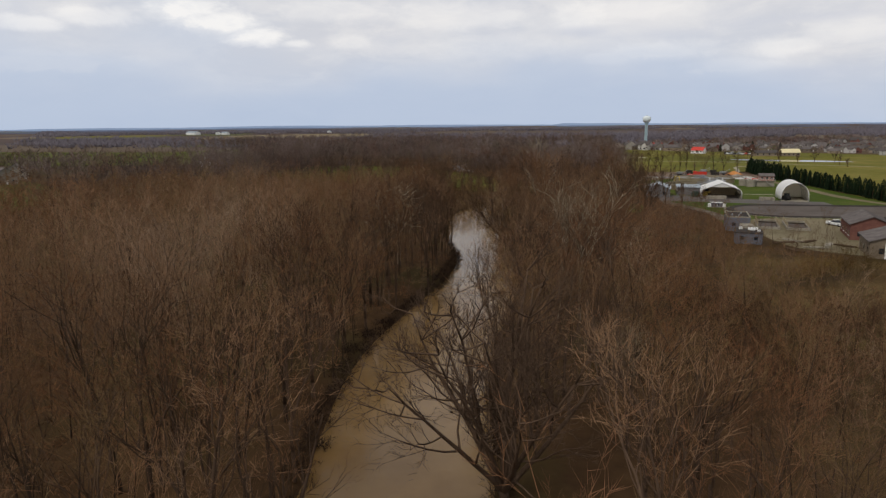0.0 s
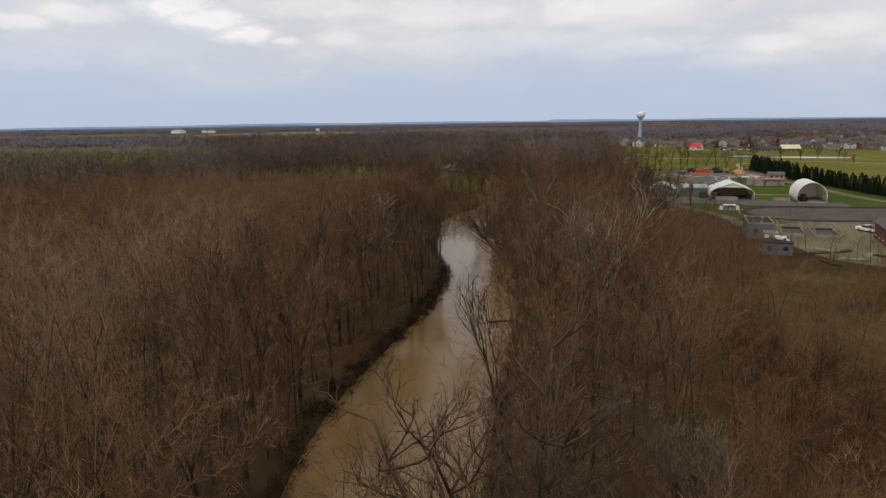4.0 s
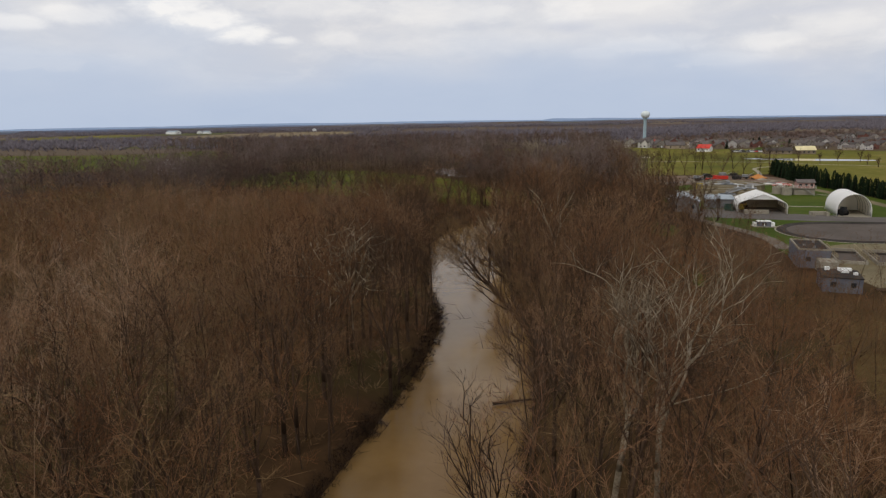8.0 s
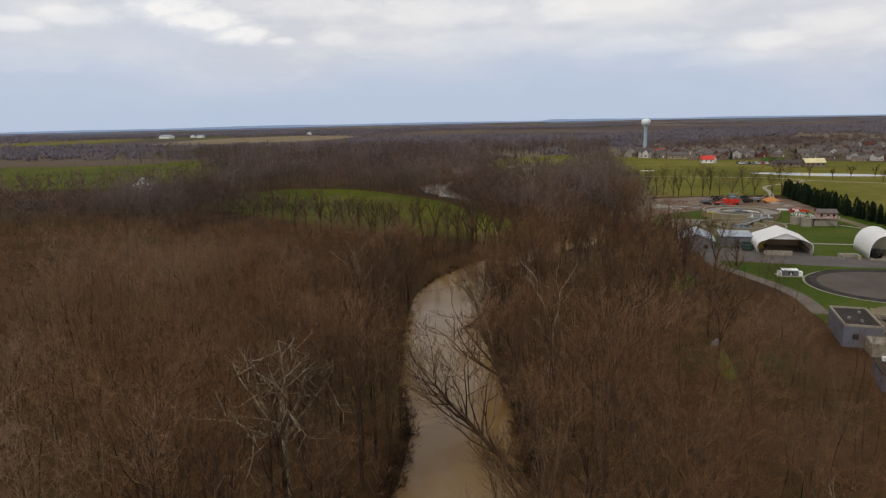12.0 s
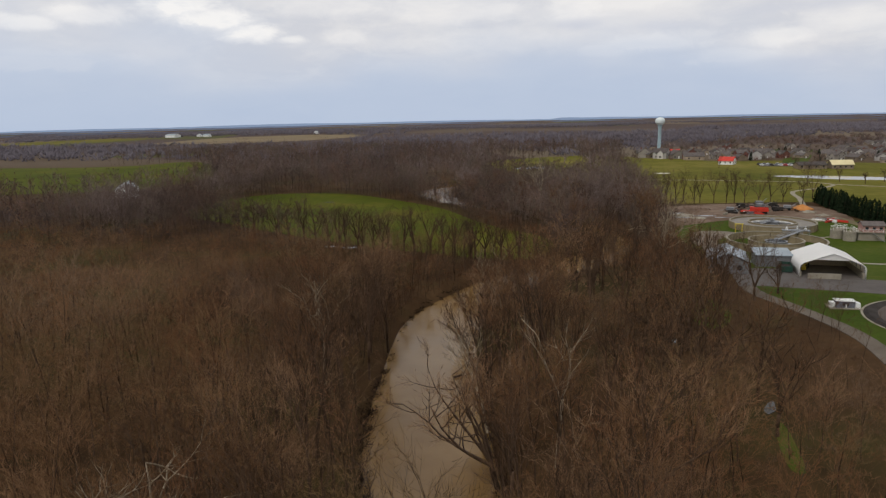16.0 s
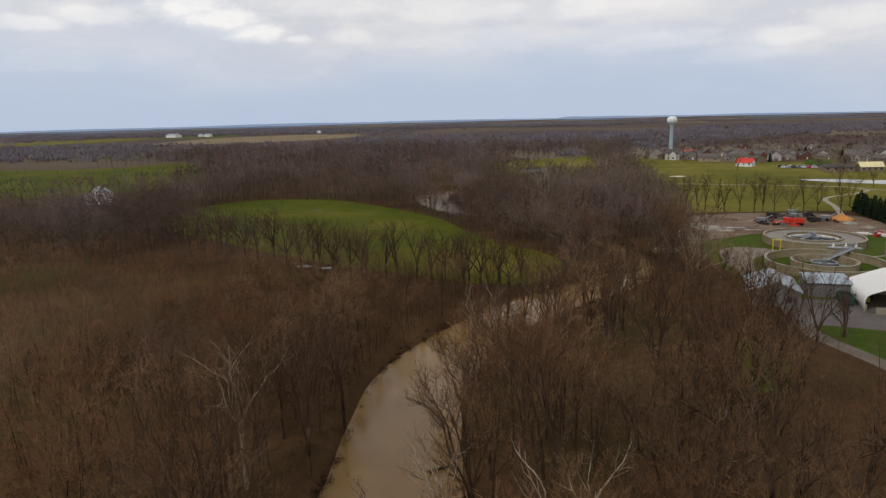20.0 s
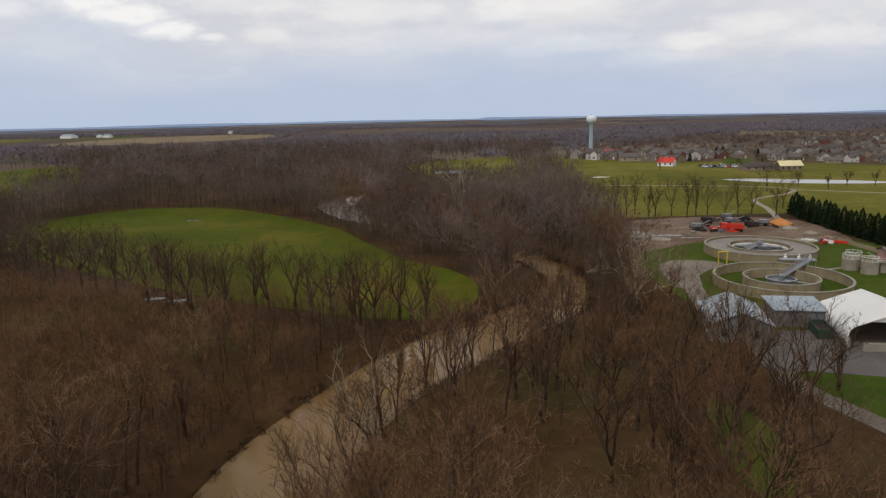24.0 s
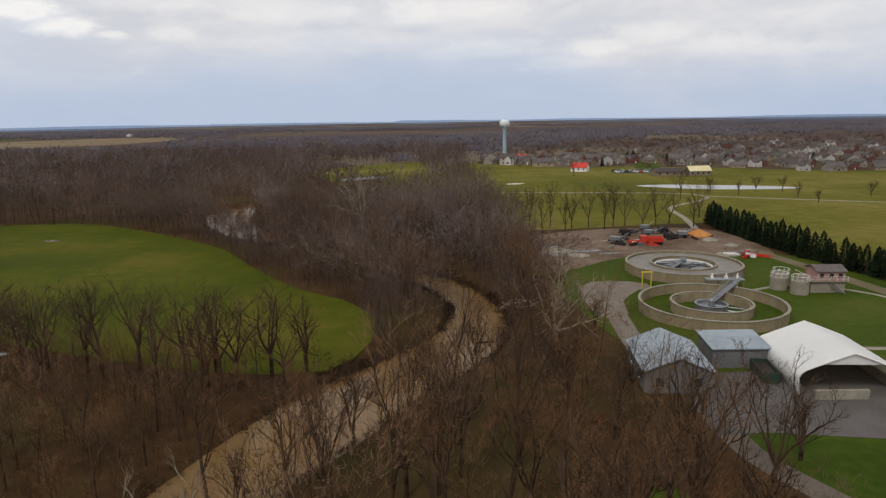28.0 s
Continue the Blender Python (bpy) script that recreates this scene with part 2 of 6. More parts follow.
SIDING = material("pale_siding", [(0.20, 0.18, 0.15), (0.32, 0.29, 0.255)], 0.2, bump=0.1, random_amount=0.25)
PALE_SIDING = material("chalky_siding", [(0.36, 0.34, 0.31), (0.48, 0.46, 0.43)], 0.2, bump=0.1, random_amount=0.25)
TAN_SIDING = material("tan_siding", [(0.18, 0.14, 0.10), (0.28, 0.225, 0.165)], 0.2, bump=0.1, random_amount=0.25)
BRICK = material("red_brown_brick", [(0.12, 0.052, 0.042), (0.18, 0.085, 0.066)], 0.7, fine=9, bump=0.3)
PINK = material("faded_red_siding", [(0.30, 0.17, 0.145), (0.40, 0.245, 0.21)], 0.5, bump=0.2)
RED = material("red_paint", [(0.42, 0.028, 0.016), (0.55, 0.045, 0.025)], 0.7, rough=0.5, bump=0.1, spec=0.3)
ORANGE = material("orange_sand", [(0.40, 0.165, 0.05), (0.52, 0.24, 0.085)], 0.5, bump=0.5)
YELLOW = material("yellow_paint", [(0.45, 0.33, 0.03), (0.58, 0.44, 0.05)], 0.6, rough=0.5, bump=0.1, spec=0.3)
CREAM = material("cream_metal_roof", [(0.55, 0.475, 0.26), (0.66, 0.58, 0.34)], 0.2, rough=0.5, bump=0.1, spec=0.3)
WHITE = material("white_paint", [(0.62, 0.62, 0.60), (0.80, 0.80, 0.78)], 0.6, rough=0.5, bump=0.1, spec=0.3)
GREEN_PAINT = material("dark_green_paint", [(0.012, 0.035, 0.025), (0.025, 0.06, 0.045)], 0.8, rough=0.5, bump=0.1, spec=0.3)
GLASS_DARK = material("dark_window_glass", [(0.012, 0.014, 0.018), (0.03, 0.034, 0.04)], 0.5, rough=0.12, bump=0, spec=0.5)
TANK = material("pale_teal_tower_paint", [(0.24, 0.33, 0.36), (0.31, 0.40, 0.43)], 0.2, rough=0.4, bump=0, spec=0.3)
TYRE = material("black_rubber", [(0.012, 0.012, 0.012), (0.02, 0.02, 0.02)], 2, rough=0.9, bump=0)
CAR_PAINT = material("car_paint", [(0.35, 0.35, 0.36), (0.48, 0.48, 0.49)], 1, rough=0.3, bump=0, random_amount=0.8, spec=0.3)
SAND = material("bunker_sand", [(0.55, 0.50, 0.42), (0.66, 0.62, 0.54)], 0.3, bump=0.2)


def water_material(name, deep, light, rough=0.12, scale=0.05):
    m = material(name, [deep, light], scale, rough=rough, bump=0, fine=5, spec=0.5)
    nt = m.node_tree
    b = nt.nodes["Principled BSDF"]
    co = nt.nodes.new("ShaderNodeTexCoord")
    n = node(nt, "ShaderNodeTexNoise", Scale=0.9, Detail=4.0, Roughness=0.55)
    nt.links.new(co.outputs["Object"], n.inputs["Vector"])
    bp = node(nt, "ShaderNodeBump", Strength=0.12, Distance=0.12)
    nt.links.new(n.outputs[0], bp.inputs["Height"])
    nt.links.new(bp.outputs[0], b.inputs["Normal"])
    b.inputs["IOR"].default_value = 1.33
    return m


MUDDY = water_material("muddy_river_water", (0.136, 0.076, 0.024), (0.190, 0.116, 0.043), rough=0.12)
POND = water_material("pond_water", (0.10, 0.10, 0.09), (0.16, 0.16, 0.15), rough=0.06)
TANK_WATER = water_material("tank_water", (0.035, 0.033, 0.028), (0.06, 0.056, 0.05), rough=0.06)


def ground_material():
    """Leaf litter under the near woods; a patchwork of wood, stubble and pasture farther out."""
    m = material("leaf_litter_ground", [(0.034, 0.019, 0.009), (0.056, 0.031, 0.014), (0.080, 0.046, 0.021)], 0.055, fine=11, bump=0.6)
    nt = m.node_tree
    L = nt.links.new
    b = nt.nodes["Principled BSDF"]
    litter = next(n for n in nt.nodes if n.type == "VALTORGB").outputs[0]
    co = nt.nodes.new("ShaderNodeTexCoord")
    # mossy green patches
    g = node(nt, "ShaderNodeTexNoise", Scale=0.03, Detail=6.0, Roughness=0.62)
    L(co.outputs["Object"], g.inputs["Vector"])
    gm = nt.nodes.new("ShaderNodeMapRange")
    gm.inputs[1].default_value, gm.inputs[2].default_value, gm.inputs[4].default_value = 0.48, 0.68, 0.65
    L(g.outputs[0], gm.inputs[0])
    mixg = nt.nodes.new("ShaderNodeMix"); mixg.data_type = "RGBA"
    mixg.inputs[7].default_value = (0.040, 0.041, 0.011, 1)
    L(gm.outputs[0], mixg.inputs[0]); L(litter, mixg.inputs[6])
    # distant parcels of land
    mp = nt.nodes.new("ShaderNodeMapping"); mp.inputs["Scale"].default_value = (0.0042, 0.0030, 1); mp.inputs["Rotation"].default_value = (0, 0, 0.25)
    L(co.outputs["Object"], mp.inputs[0])
    vor = node(nt, "ShaderNodeTexVoronoi", Scale=1.0, Randomness=0.8); vor.voronoi_dimensions = "2D"; vor.distance = "CHEBYCHEV"
    L(mp.outputs[0], vor.inputs["Vector"])
    sep = nt.nodes.new("ShaderNodeSeparateColor")
    L(vor.outputs["Color"], sep.inputs[0])
    ramp = nt.nodes.new("ShaderNodeValToRGB"); ramp.color_ramp.interpolation = "CONSTANT"
    els = ramp.color_ramp.elements
    tones = [(0.0, (0.075, 0.052, 0.044)), (0.45, (0.098, 0.072, 0.050)), (0.62, (0.066, 0.048, 0.042)), (0.80, (0.070, 0.070, 0.026)), (0.90, (0.13, 0.10, 0.070))]
    while len(els) < len(tones):
        els.new(0.5)
    for e, (p, c) in zip(els, tones):
        e.position, e.color = p, (*c, 1)
    L(sep.outputs[0], ramp.inputs[0])
    sp = nt.nodes.new("ShaderNodeSeparateXYZ")
    L(co.outputs["Object"], sp.inputs[0])
    far = nt.nodes.new("ShaderNodeMapRange"); far.interpolation_type = "SMOOTHSTEP"
    far.inputs[1].default_value, far.inputs[2].default_value = 520, 760
    L(sp.outputs[1], far.inputs[0])
    mixf = nt.nodes.new("ShaderNodeMix"); mixf.data_type = "RGBA"
    L(far.outputs[0], mixf.inputs[0]); L(mixg.outputs[2], mixf.inputs[6]); L(ramp.outputs[0], mixf.inputs[7])
    L(mixf.outputs[2], b.inputs["Base Color"])
    return m


GROUND = ground_material()


# ---- shaping helpers ----
class Shape:
    """Gathers vertices and faces of one mesh."""

    def __init__(self):
        self.v, self.f = [], []

    def add(self, verts, faces):
        n = len(self.v)
        self.v += [tuple(p) for p in verts]
        self.f += [tuple(i + n for i in f) for f in faces]
        return self

    def box(self, x0, x1, y0, y1, z0, z1):
        return self.prism([(x0, y0), (x1, y0), (x1, y1), (x0, y1)], z0, z1)

    def prism(self, poly, z0, z1):
        n = len(poly)
        verts = [(x, y, z0) for x, y in poly] + [(x, y, z1) for x, y in poly]
        faces = [tuple(range(n))[::-1], tuple(range(n, 2 * n))] + [(i, (i + 1) % n, (i + 1) % n + n, i + n) for i in range(n)]
        return self.add(verts, faces)

    def extrude(self, profile, y0, y1):
        """A closed x-z outline drawn along y."""
        n = len(profile)
        verts = [(x, y0, z) for x, z in profile] + [(x, y1, z) for x, z in profile]
        faces = [tuple(range(n)), tuple(range(n, 2 * n))[::-1]] + [(i + n, (i + 1) % n + n, (i + 1) % n, i) for i in range(n)]
        return self.add(verts, faces)

    def tube(self, a, b, r0, r1, n=6, caps=True):
        a, b = Vector(a), Vector(b)
        q = (b - a).to_track_quat("Z", "Y")
        ring = [q @ Vector((math.cos(2 * math.pi * i / n), math.sin(2 * math.pi * i / n), 0)) for i in range(n)]
        verts = [a + p * r0 for p in ring] + [b + p * r1 for p in ring]
        faces = [(i, (i + 1) % n, (i + 1) % n + n, i + n) for i in range(n)]
        if caps:
            faces += [tuple(range(n))[::-1], tuple(range(n, 2 * n))]
        return self.add(verts, faces)

    def ring(self, r0, r1, z0, z1, n=72, at=(0, 0)):
        """An upright annular wall."""
        verts, faces = [], []
        for i in range(n):
            c, s = math.cos(2 * math.pi * i / n), math.sin(2 * math.pi * i / n)
            verts += [(at[0] + r * c, at[1] + r * s, z) for r, z in ((r0, z0), (r1, z0), (r1, z1), (r0, z1))]
        for i in range(n):
            a, b = 4 * i, 4 * ((i + 1) % n)
            faces += [(a + k, a + (k + 1) % 4, b + (k + 1) % 4, b + k)[::-1] for k in range(4)]
        return self.add(verts, faces)

    def disc(self, r, z, n=72, at=(0, 0), thick=0.1):
        return self.prism([(at[0] + r * math.cos(2 * math.pi * i / n), at[1] + r * math.sin(2 * math.pi * i / n)) for i in range(n)], z - thick, z)

    def lathe(self, profile, n=24):
        """A radius-height outline turned round the z axis."""
        verts = [(r * math.cos(2 * math.pi * i / n), r * math.sin(2 * math.pi * i / n), z) for r, z in profile for i in range(n)]
        faces = [(k * n + i, k * n + (i + 1) % n, (k + 1) * n + (i + 1) % n, (k + 1) * n + i) for k in range(len(profile) - 1) for i in range(n)]
        faces += [tuple(range(n))[::-1], tuple(range((len(profile) - 1) * n, len(profile) * n))]
        return self.add(verts, faces)


def mesh(name, shape, mat, smooth=False):
    me = bpy.data.meshes.new(name)
    me.from_pydata(shape.v, [], shape.f)
    me.materials.append(mat)
    if smooth:
        me.polygons.foreach_set("use_smooth", [True] * len(me.polygons))
    me.update()
    return me


def part(name, shape, mat, parent, label="", smooth=False, at=None):
    """One mesh object under a thing or a part. shape: a Shape, or a mesh to share."""
    ob = new(name, shape if isinstance(shape, bpy.types.Mesh) else mesh(name, shape, mat, smooth))
    ob.parent = parent
    if at:
        ob.matrix_basis = at
    if label:
        ob["label"] = label
    return ob


def thing(name, m, label, category, group="", kind=""):
    ob = new(name)
    ob.empty_display_size = 0.2
    ob.matrix_basis = m
    return tagged(ob, label, category, group, kind)


def setting(name, shape, mat, label, category, smooth=False, kind="structure"):
    return tagged(new(name, mesh(name, shape, mat, smooth)), label, category, kind=kind)


def smooth_line(points, step=4.0, closed=False):
    """A soft curve through the given points."""
    P = [Vector((*p, 0)) for p in points]
    n, out = len(P), []
    for i in range(n if closed else n - 1):
        a, b, c, d = (P[(i + k) % n] if closed else P[min(max(i + k, 0), n - 1)] for k in (-1, 0, 1, 2))
        m = max(2, int((c - b).length / step))
        for k in range(m):
            t = k / m
            p = 0.5 * (2 * b + (c - a) * t + (2 * a - 5 * b + 4 * c - d) * t * t + (3 * b - a - 3 * c + d) * t ** 3)
            out.append((p.x, p.y))
    if not closed:
        out.append((P[-1].x, P[-1].y))
    return out


def inside(poly, x, y):
    """Which of the points x, y (arrays) lie in the polygon."""
    hit = np.zeros(np.shape(x), bool)
    for (ax, ay), (bx, by) in zip(poly, poly[1:] + poly[:1]):
        if ay != by:
            hit ^= ((ay > y) != (by > y)) & (x < (bx - ax) * (y - ay) / (by - ay) + ax)
    return hit


def ribbon(line, width, z0, z1):
    """A flat strip along a line of points."""
    s = Shape()
    pts = [Vector((*p, 0)) for p in line]
    verts = []
    for i, p in enumerate(pts):
        d = (pts[min(i + 1, len(pts) - 1)] - pts[max(i - 1, 0)]).normalized()
        q = Vector((-d.y, d.x, 0)) * width / 2
        verts += [(*(p + q).xy, z1), (*(p - q).xy, z1), (*(p + q).xy, z0), (*(p - q).xy, z0)]
    faces = []
    for i in range(len(pts) - 1):
        a, b = 4 * i, 4 * i + 4
        faces += [(a, a + 1, b + 1, b), (a + 2, b + 2, b + 3, a + 3), (a, b, b + 2, a + 2), (a + 1, a + 3, b + 3, b + 1)]
    return s.add(verts, faces)


# ---- the river and the ground ----
BANKS = [((-6, -60), (10, -60)), ((-11, 20), (4, 20)), ((-16.3, 56), (0, 58)), ((-21.3, 88), (-4, 90)), ((-20, 112), (-3.5, 115)), ((-18, 135), (-3, 138)),
         ((-19, 160), (-5, 160)), ((-26, 185), (-9.5, 183)), ((-29, 212), (-15, 205)), ((-30, 238), (-18, 228)), ((-23.3, 260), (-14, 250)),
         ((-11, 284), (-1, 271)), ((-2, 294), (12, 287)), ((8, 305), (21, 305)), ((13, 322), (22, 326)), ((8, 340), (15, 348)),
         ((-6, 360), (-1, 366)), ((-28, 388), (-24, 393)), ((-56, 416), (-46, 427)), ((-72, 445), (-58, 458)), ((-78, 480), (-64, 490)), ((-60, 520), (-50, 512))]


def in_step(points, m=10):
    """A soft curve with the same number of pieces in every section."""
    P = [Vector((*p, 0)) for p in points]
    out = []
    for i in range(len(P) - 1):
        a, b, c, d = (P[min(max(i + k, 0), len(P) - 1)] for k in (-1, 0, 1, 2))
        for k in range(m):
            t = k / m
            p = 0.5 * (2 * b + (c - a) * t + (2 * a - 5 * b + 4 * c - d) * t * t + (3 * b - a - 3 * c + d) * t ** 3)
            out.append((p.x, p.y))
    return out + [tuple(points[-1])]


LEFT, RIGHT = in_step([a for a, b in BANKS]), in_step([b for a, b in BANKS])
CENTRE = [((a[0] + b[0]) / 2, (a[1] + b[1]) / 2, math.dist(a, b) / 2) for a, b in zip(LEFT, RIGHT)]
WATER_Z = -1.8


def shore(x, y):
    """Distance from the water's edge; negative over the water."""
    d = np.full(np.shape(x), 1e9)
    for cx, cy, h in CENTRE:
        d = np.minimum(d, np.hypot(x - cx, y - cy) - h)
    return d


def build_ground():
    far = [4900, 3600, 2500, 1700, 1100, 700, 450, 300, 200, 150]
    xs = np.array([-v for v in far] + list(np.arange(-110, 70, 2.0)) + [90, 120] + far[::-1], float)
    ys = np.array([-v for v in far] + list(np.arange(-100, 540, 2.5)) + [560, 600, 650] + far[:5][::-1], float)
    X, Y = np.meshgrid(xs, ys)
    d = shore(X, Y)
    t = np.clip((2.6 - d) / 4.6, 0, 1)
    Z = -3.2 * t * t * (3 - 2 * t)
    near = (np.abs(X) < 110) & (Y > -100) & (Y < 540)
    Z -= np.where(near, 0.05 + 0.05 * np.sin(X * 0.7 + Y * 0.31) * np.cos(Y * 0.53), 0.05)
    w, h = len(xs), len(ys)
    q = (np.arange(h - 1)[:, None] * w + np.arange(w - 1)[None]).ravel()
    me = bpy.data.meshes.new("ground")
    me.from_pydata(np.stack([X, Y, Z], -1).reshape(-1, 3).tolist(), [], np.stack([q, q + 1, q + w + 1, q + w], -1).tolist())
    me.materials.append(GROUND)
    me.polygons.foreach_set("use_smooth", [True] * len(me.polygons))
    tagged(new("ground", me), "brown leaf-littered woodland floor with mossy green patches", "ground", kind="structure")


build_ground()


def build_river():
    n = len(LEFT)
    verts, faces = [], []
    for a, b in zip(LEFT, RIGHT):
        a, b = Vector(a), Vector(b)
        out = (b - a).normalized() * 2.5
        a, b = a - out, b + out
        verts += [(*a.lerp(b, k / 4), WATER_Z) for k in range(5)]
    for i in range(n - 1):
        faces += [(5 * i + k, 5 * i + k + 1, 5 * i + k + 6, 5 * i + k + 5) for k in range(4)]
    setting("water", Shape().add(verts, faces), MUDDY, "muddy brown river water with a soft sheen", "river")


build_river()

FIELD = [(-3, 300), (-9, 288), (-23, 288), (-37, 293), (-67, 306), (-106, 329), (-137, 349), (-165, 370), (-172, 415), (-155, 445), (-120, 447), (-90, 428), (-54, 392), (-37, 363), (-21, 338), (-10, 328), (-3, 314)]
GOLF = [(36, 408), (112, 412), (118, 380), (121, 300), (130, 240), (900, 200), (900, 520), (620, 560), (320, 590), (215, 640), (165, 668), (128, 665), (96, 700), (60, 735), (15, 760), (-60, 690), (-38, 590), (-14, 545), (34, 505), (40, 440)]
LEFT_FIELD = [(-640, 440), (-317, 448), (-250, 500), (-270, 590), (-340, 700), (-385, 728), (-440, 665), (-760, 650)]
PLANT = [(37, 262), (36, 274), (38, 290), (36, 300), (33, 332), (38, 352), (36, 406), (112, 412), (118, 320), (126, 240), (150, 150), (92, 146), (66, 158), (60, 170), (53, 172), (44, 174), (43, 200), (49, 228), (41, 246)]
STUBBLE_AREA = [(-790, 1290), (-600, 1270), (-470, 1420), (-480, 1700), (-690, 1800), (-830, 1640)]
FAR_FIELD = [(-1230, 1360), (-1090, 1350), (-1040, 1500), (-1060, 1700), (-1210, 1740), (-1290, 1540)]
MEADOW_AREA = [(34, 98), (33, 125), (38, 160), (44, 166), (60, 160), (78, 150), (70, 118), (52, 100)]
YARD_LEFT = [(-260, 230), (-190, 205), (-185, 215), (-215, 270), (-300, 330), (-330, 320)]


def slab(name, poly, mat, label, category, z=0.02, soft=True):
    return setting(name, Shape().prism(smooth_line(poly, 6, True) if soft else poly, z - 0.3, z), mat, label, category)


slab("field", FIELD, CROP, "green young crop field inside the river bend", "field")
slab("golf_course", GOLF, ROUGH, "yellow-green golf course grass in early spring", "lawn", 0.0)
slab("pasture", LEFT_FIELD, CROP, "green pasture beyond the woods", "field", 0.01)
STUBBLE = material("tan_stubble", [(0.14, 0.105, 0.06), (0.21, 0.165, 0.10)], 0.01, fine=10, bump=0.2)
slab("stubble_field", STUBBLE_AREA, STUBBLE, "tan stubble field beyond the woods", "field")
slab("far_field", FAR_FIELD, ROUGH, "yellow-green field far beyond the woods", "field")
slab("meadow", MEADOW_AREA, MEADOW, "tan dead-grass meadow beside the woods", "meadow")
slab("back_lawn", YARD_LEFT, GRASS, "bright green back lawn at the wood's edge", "lawn")


# ---- trees ----
def bent(S, p, d, length, r0, r1, segs, sides, rng, wobble=0.16, lift=0.0):
    """A tapered, slightly crooked limb. Returns the points along it with direction and radius."""
    out = []
    p, d = Vector(p), Vector(d).normalized()
    for i in range(segs):
        d = (d + Vector((rng.uniform(-1, 1), rng.uniform(-1, 1), rng.uniform(-0.5, 0.5))) * wobble + Vector((0, 0, lift))).normalized()
        e = p + d * (length / segs)
        ra, rb = r0 + (r1 - r0) * i / segs, r0 + (r1 - r0) * (i + 1) / segs
        S.tube(p, e, ra, rb, sides, i == segs - 1)
        out.append((e.copy(), d.copy(), rb))
        p = e
    return out


def spike(S, p, d, length, r, rng, bend=0.25):
    """A thin twig: a three-sided cone."""
    d = Vector(d).normalized()
    u = d.orthogonal().normalized() * r
    w = d.cross(u)
    e = p + d * length + Vector((rng.uniform(-1, 1), rng.uniform(-1, 1), rng.uniform(-0.4, 1))) * length * bend * 0.5
    S.add([p + u, p - u * 0.5 + w * 0.87, p - u * 0.5 - w * 0.87, e], [(0, 1, 3), (1, 2, 3), (2, 0, 3)])
    return e


def sprig(S, p, d, length, r, rng, bend=0.5):
    """The finest twig: a crooked sliver."""
    d = Vector(d).normalized()
    u = Vector((rng.uniform(-1, 1), rng.uniform(-1, 1), rng.uniform(-1, 1))).cross(d).normalized() * r
    S.add([p + u, p - u, p + d * length + Vector((rng.uniform(-1, 1), rng.uniform(-1, 1), rng.uniform(-0.4, 1))) * length * bend * 0.5], [(0, 1, 2)])


def away(d, angle, rng):
    """A direction that leaves d by an angle, any way round."""
    d = Vector(d).normalized()
    u = d.orthogonal().normalized()
    w = d.cross(u)
    a = rng.uniform(0, 2 * math.pi)
    return d * math.cos(angle) + (u * math.cos(a) + w * math.sin(a)) * math.sin(angle)


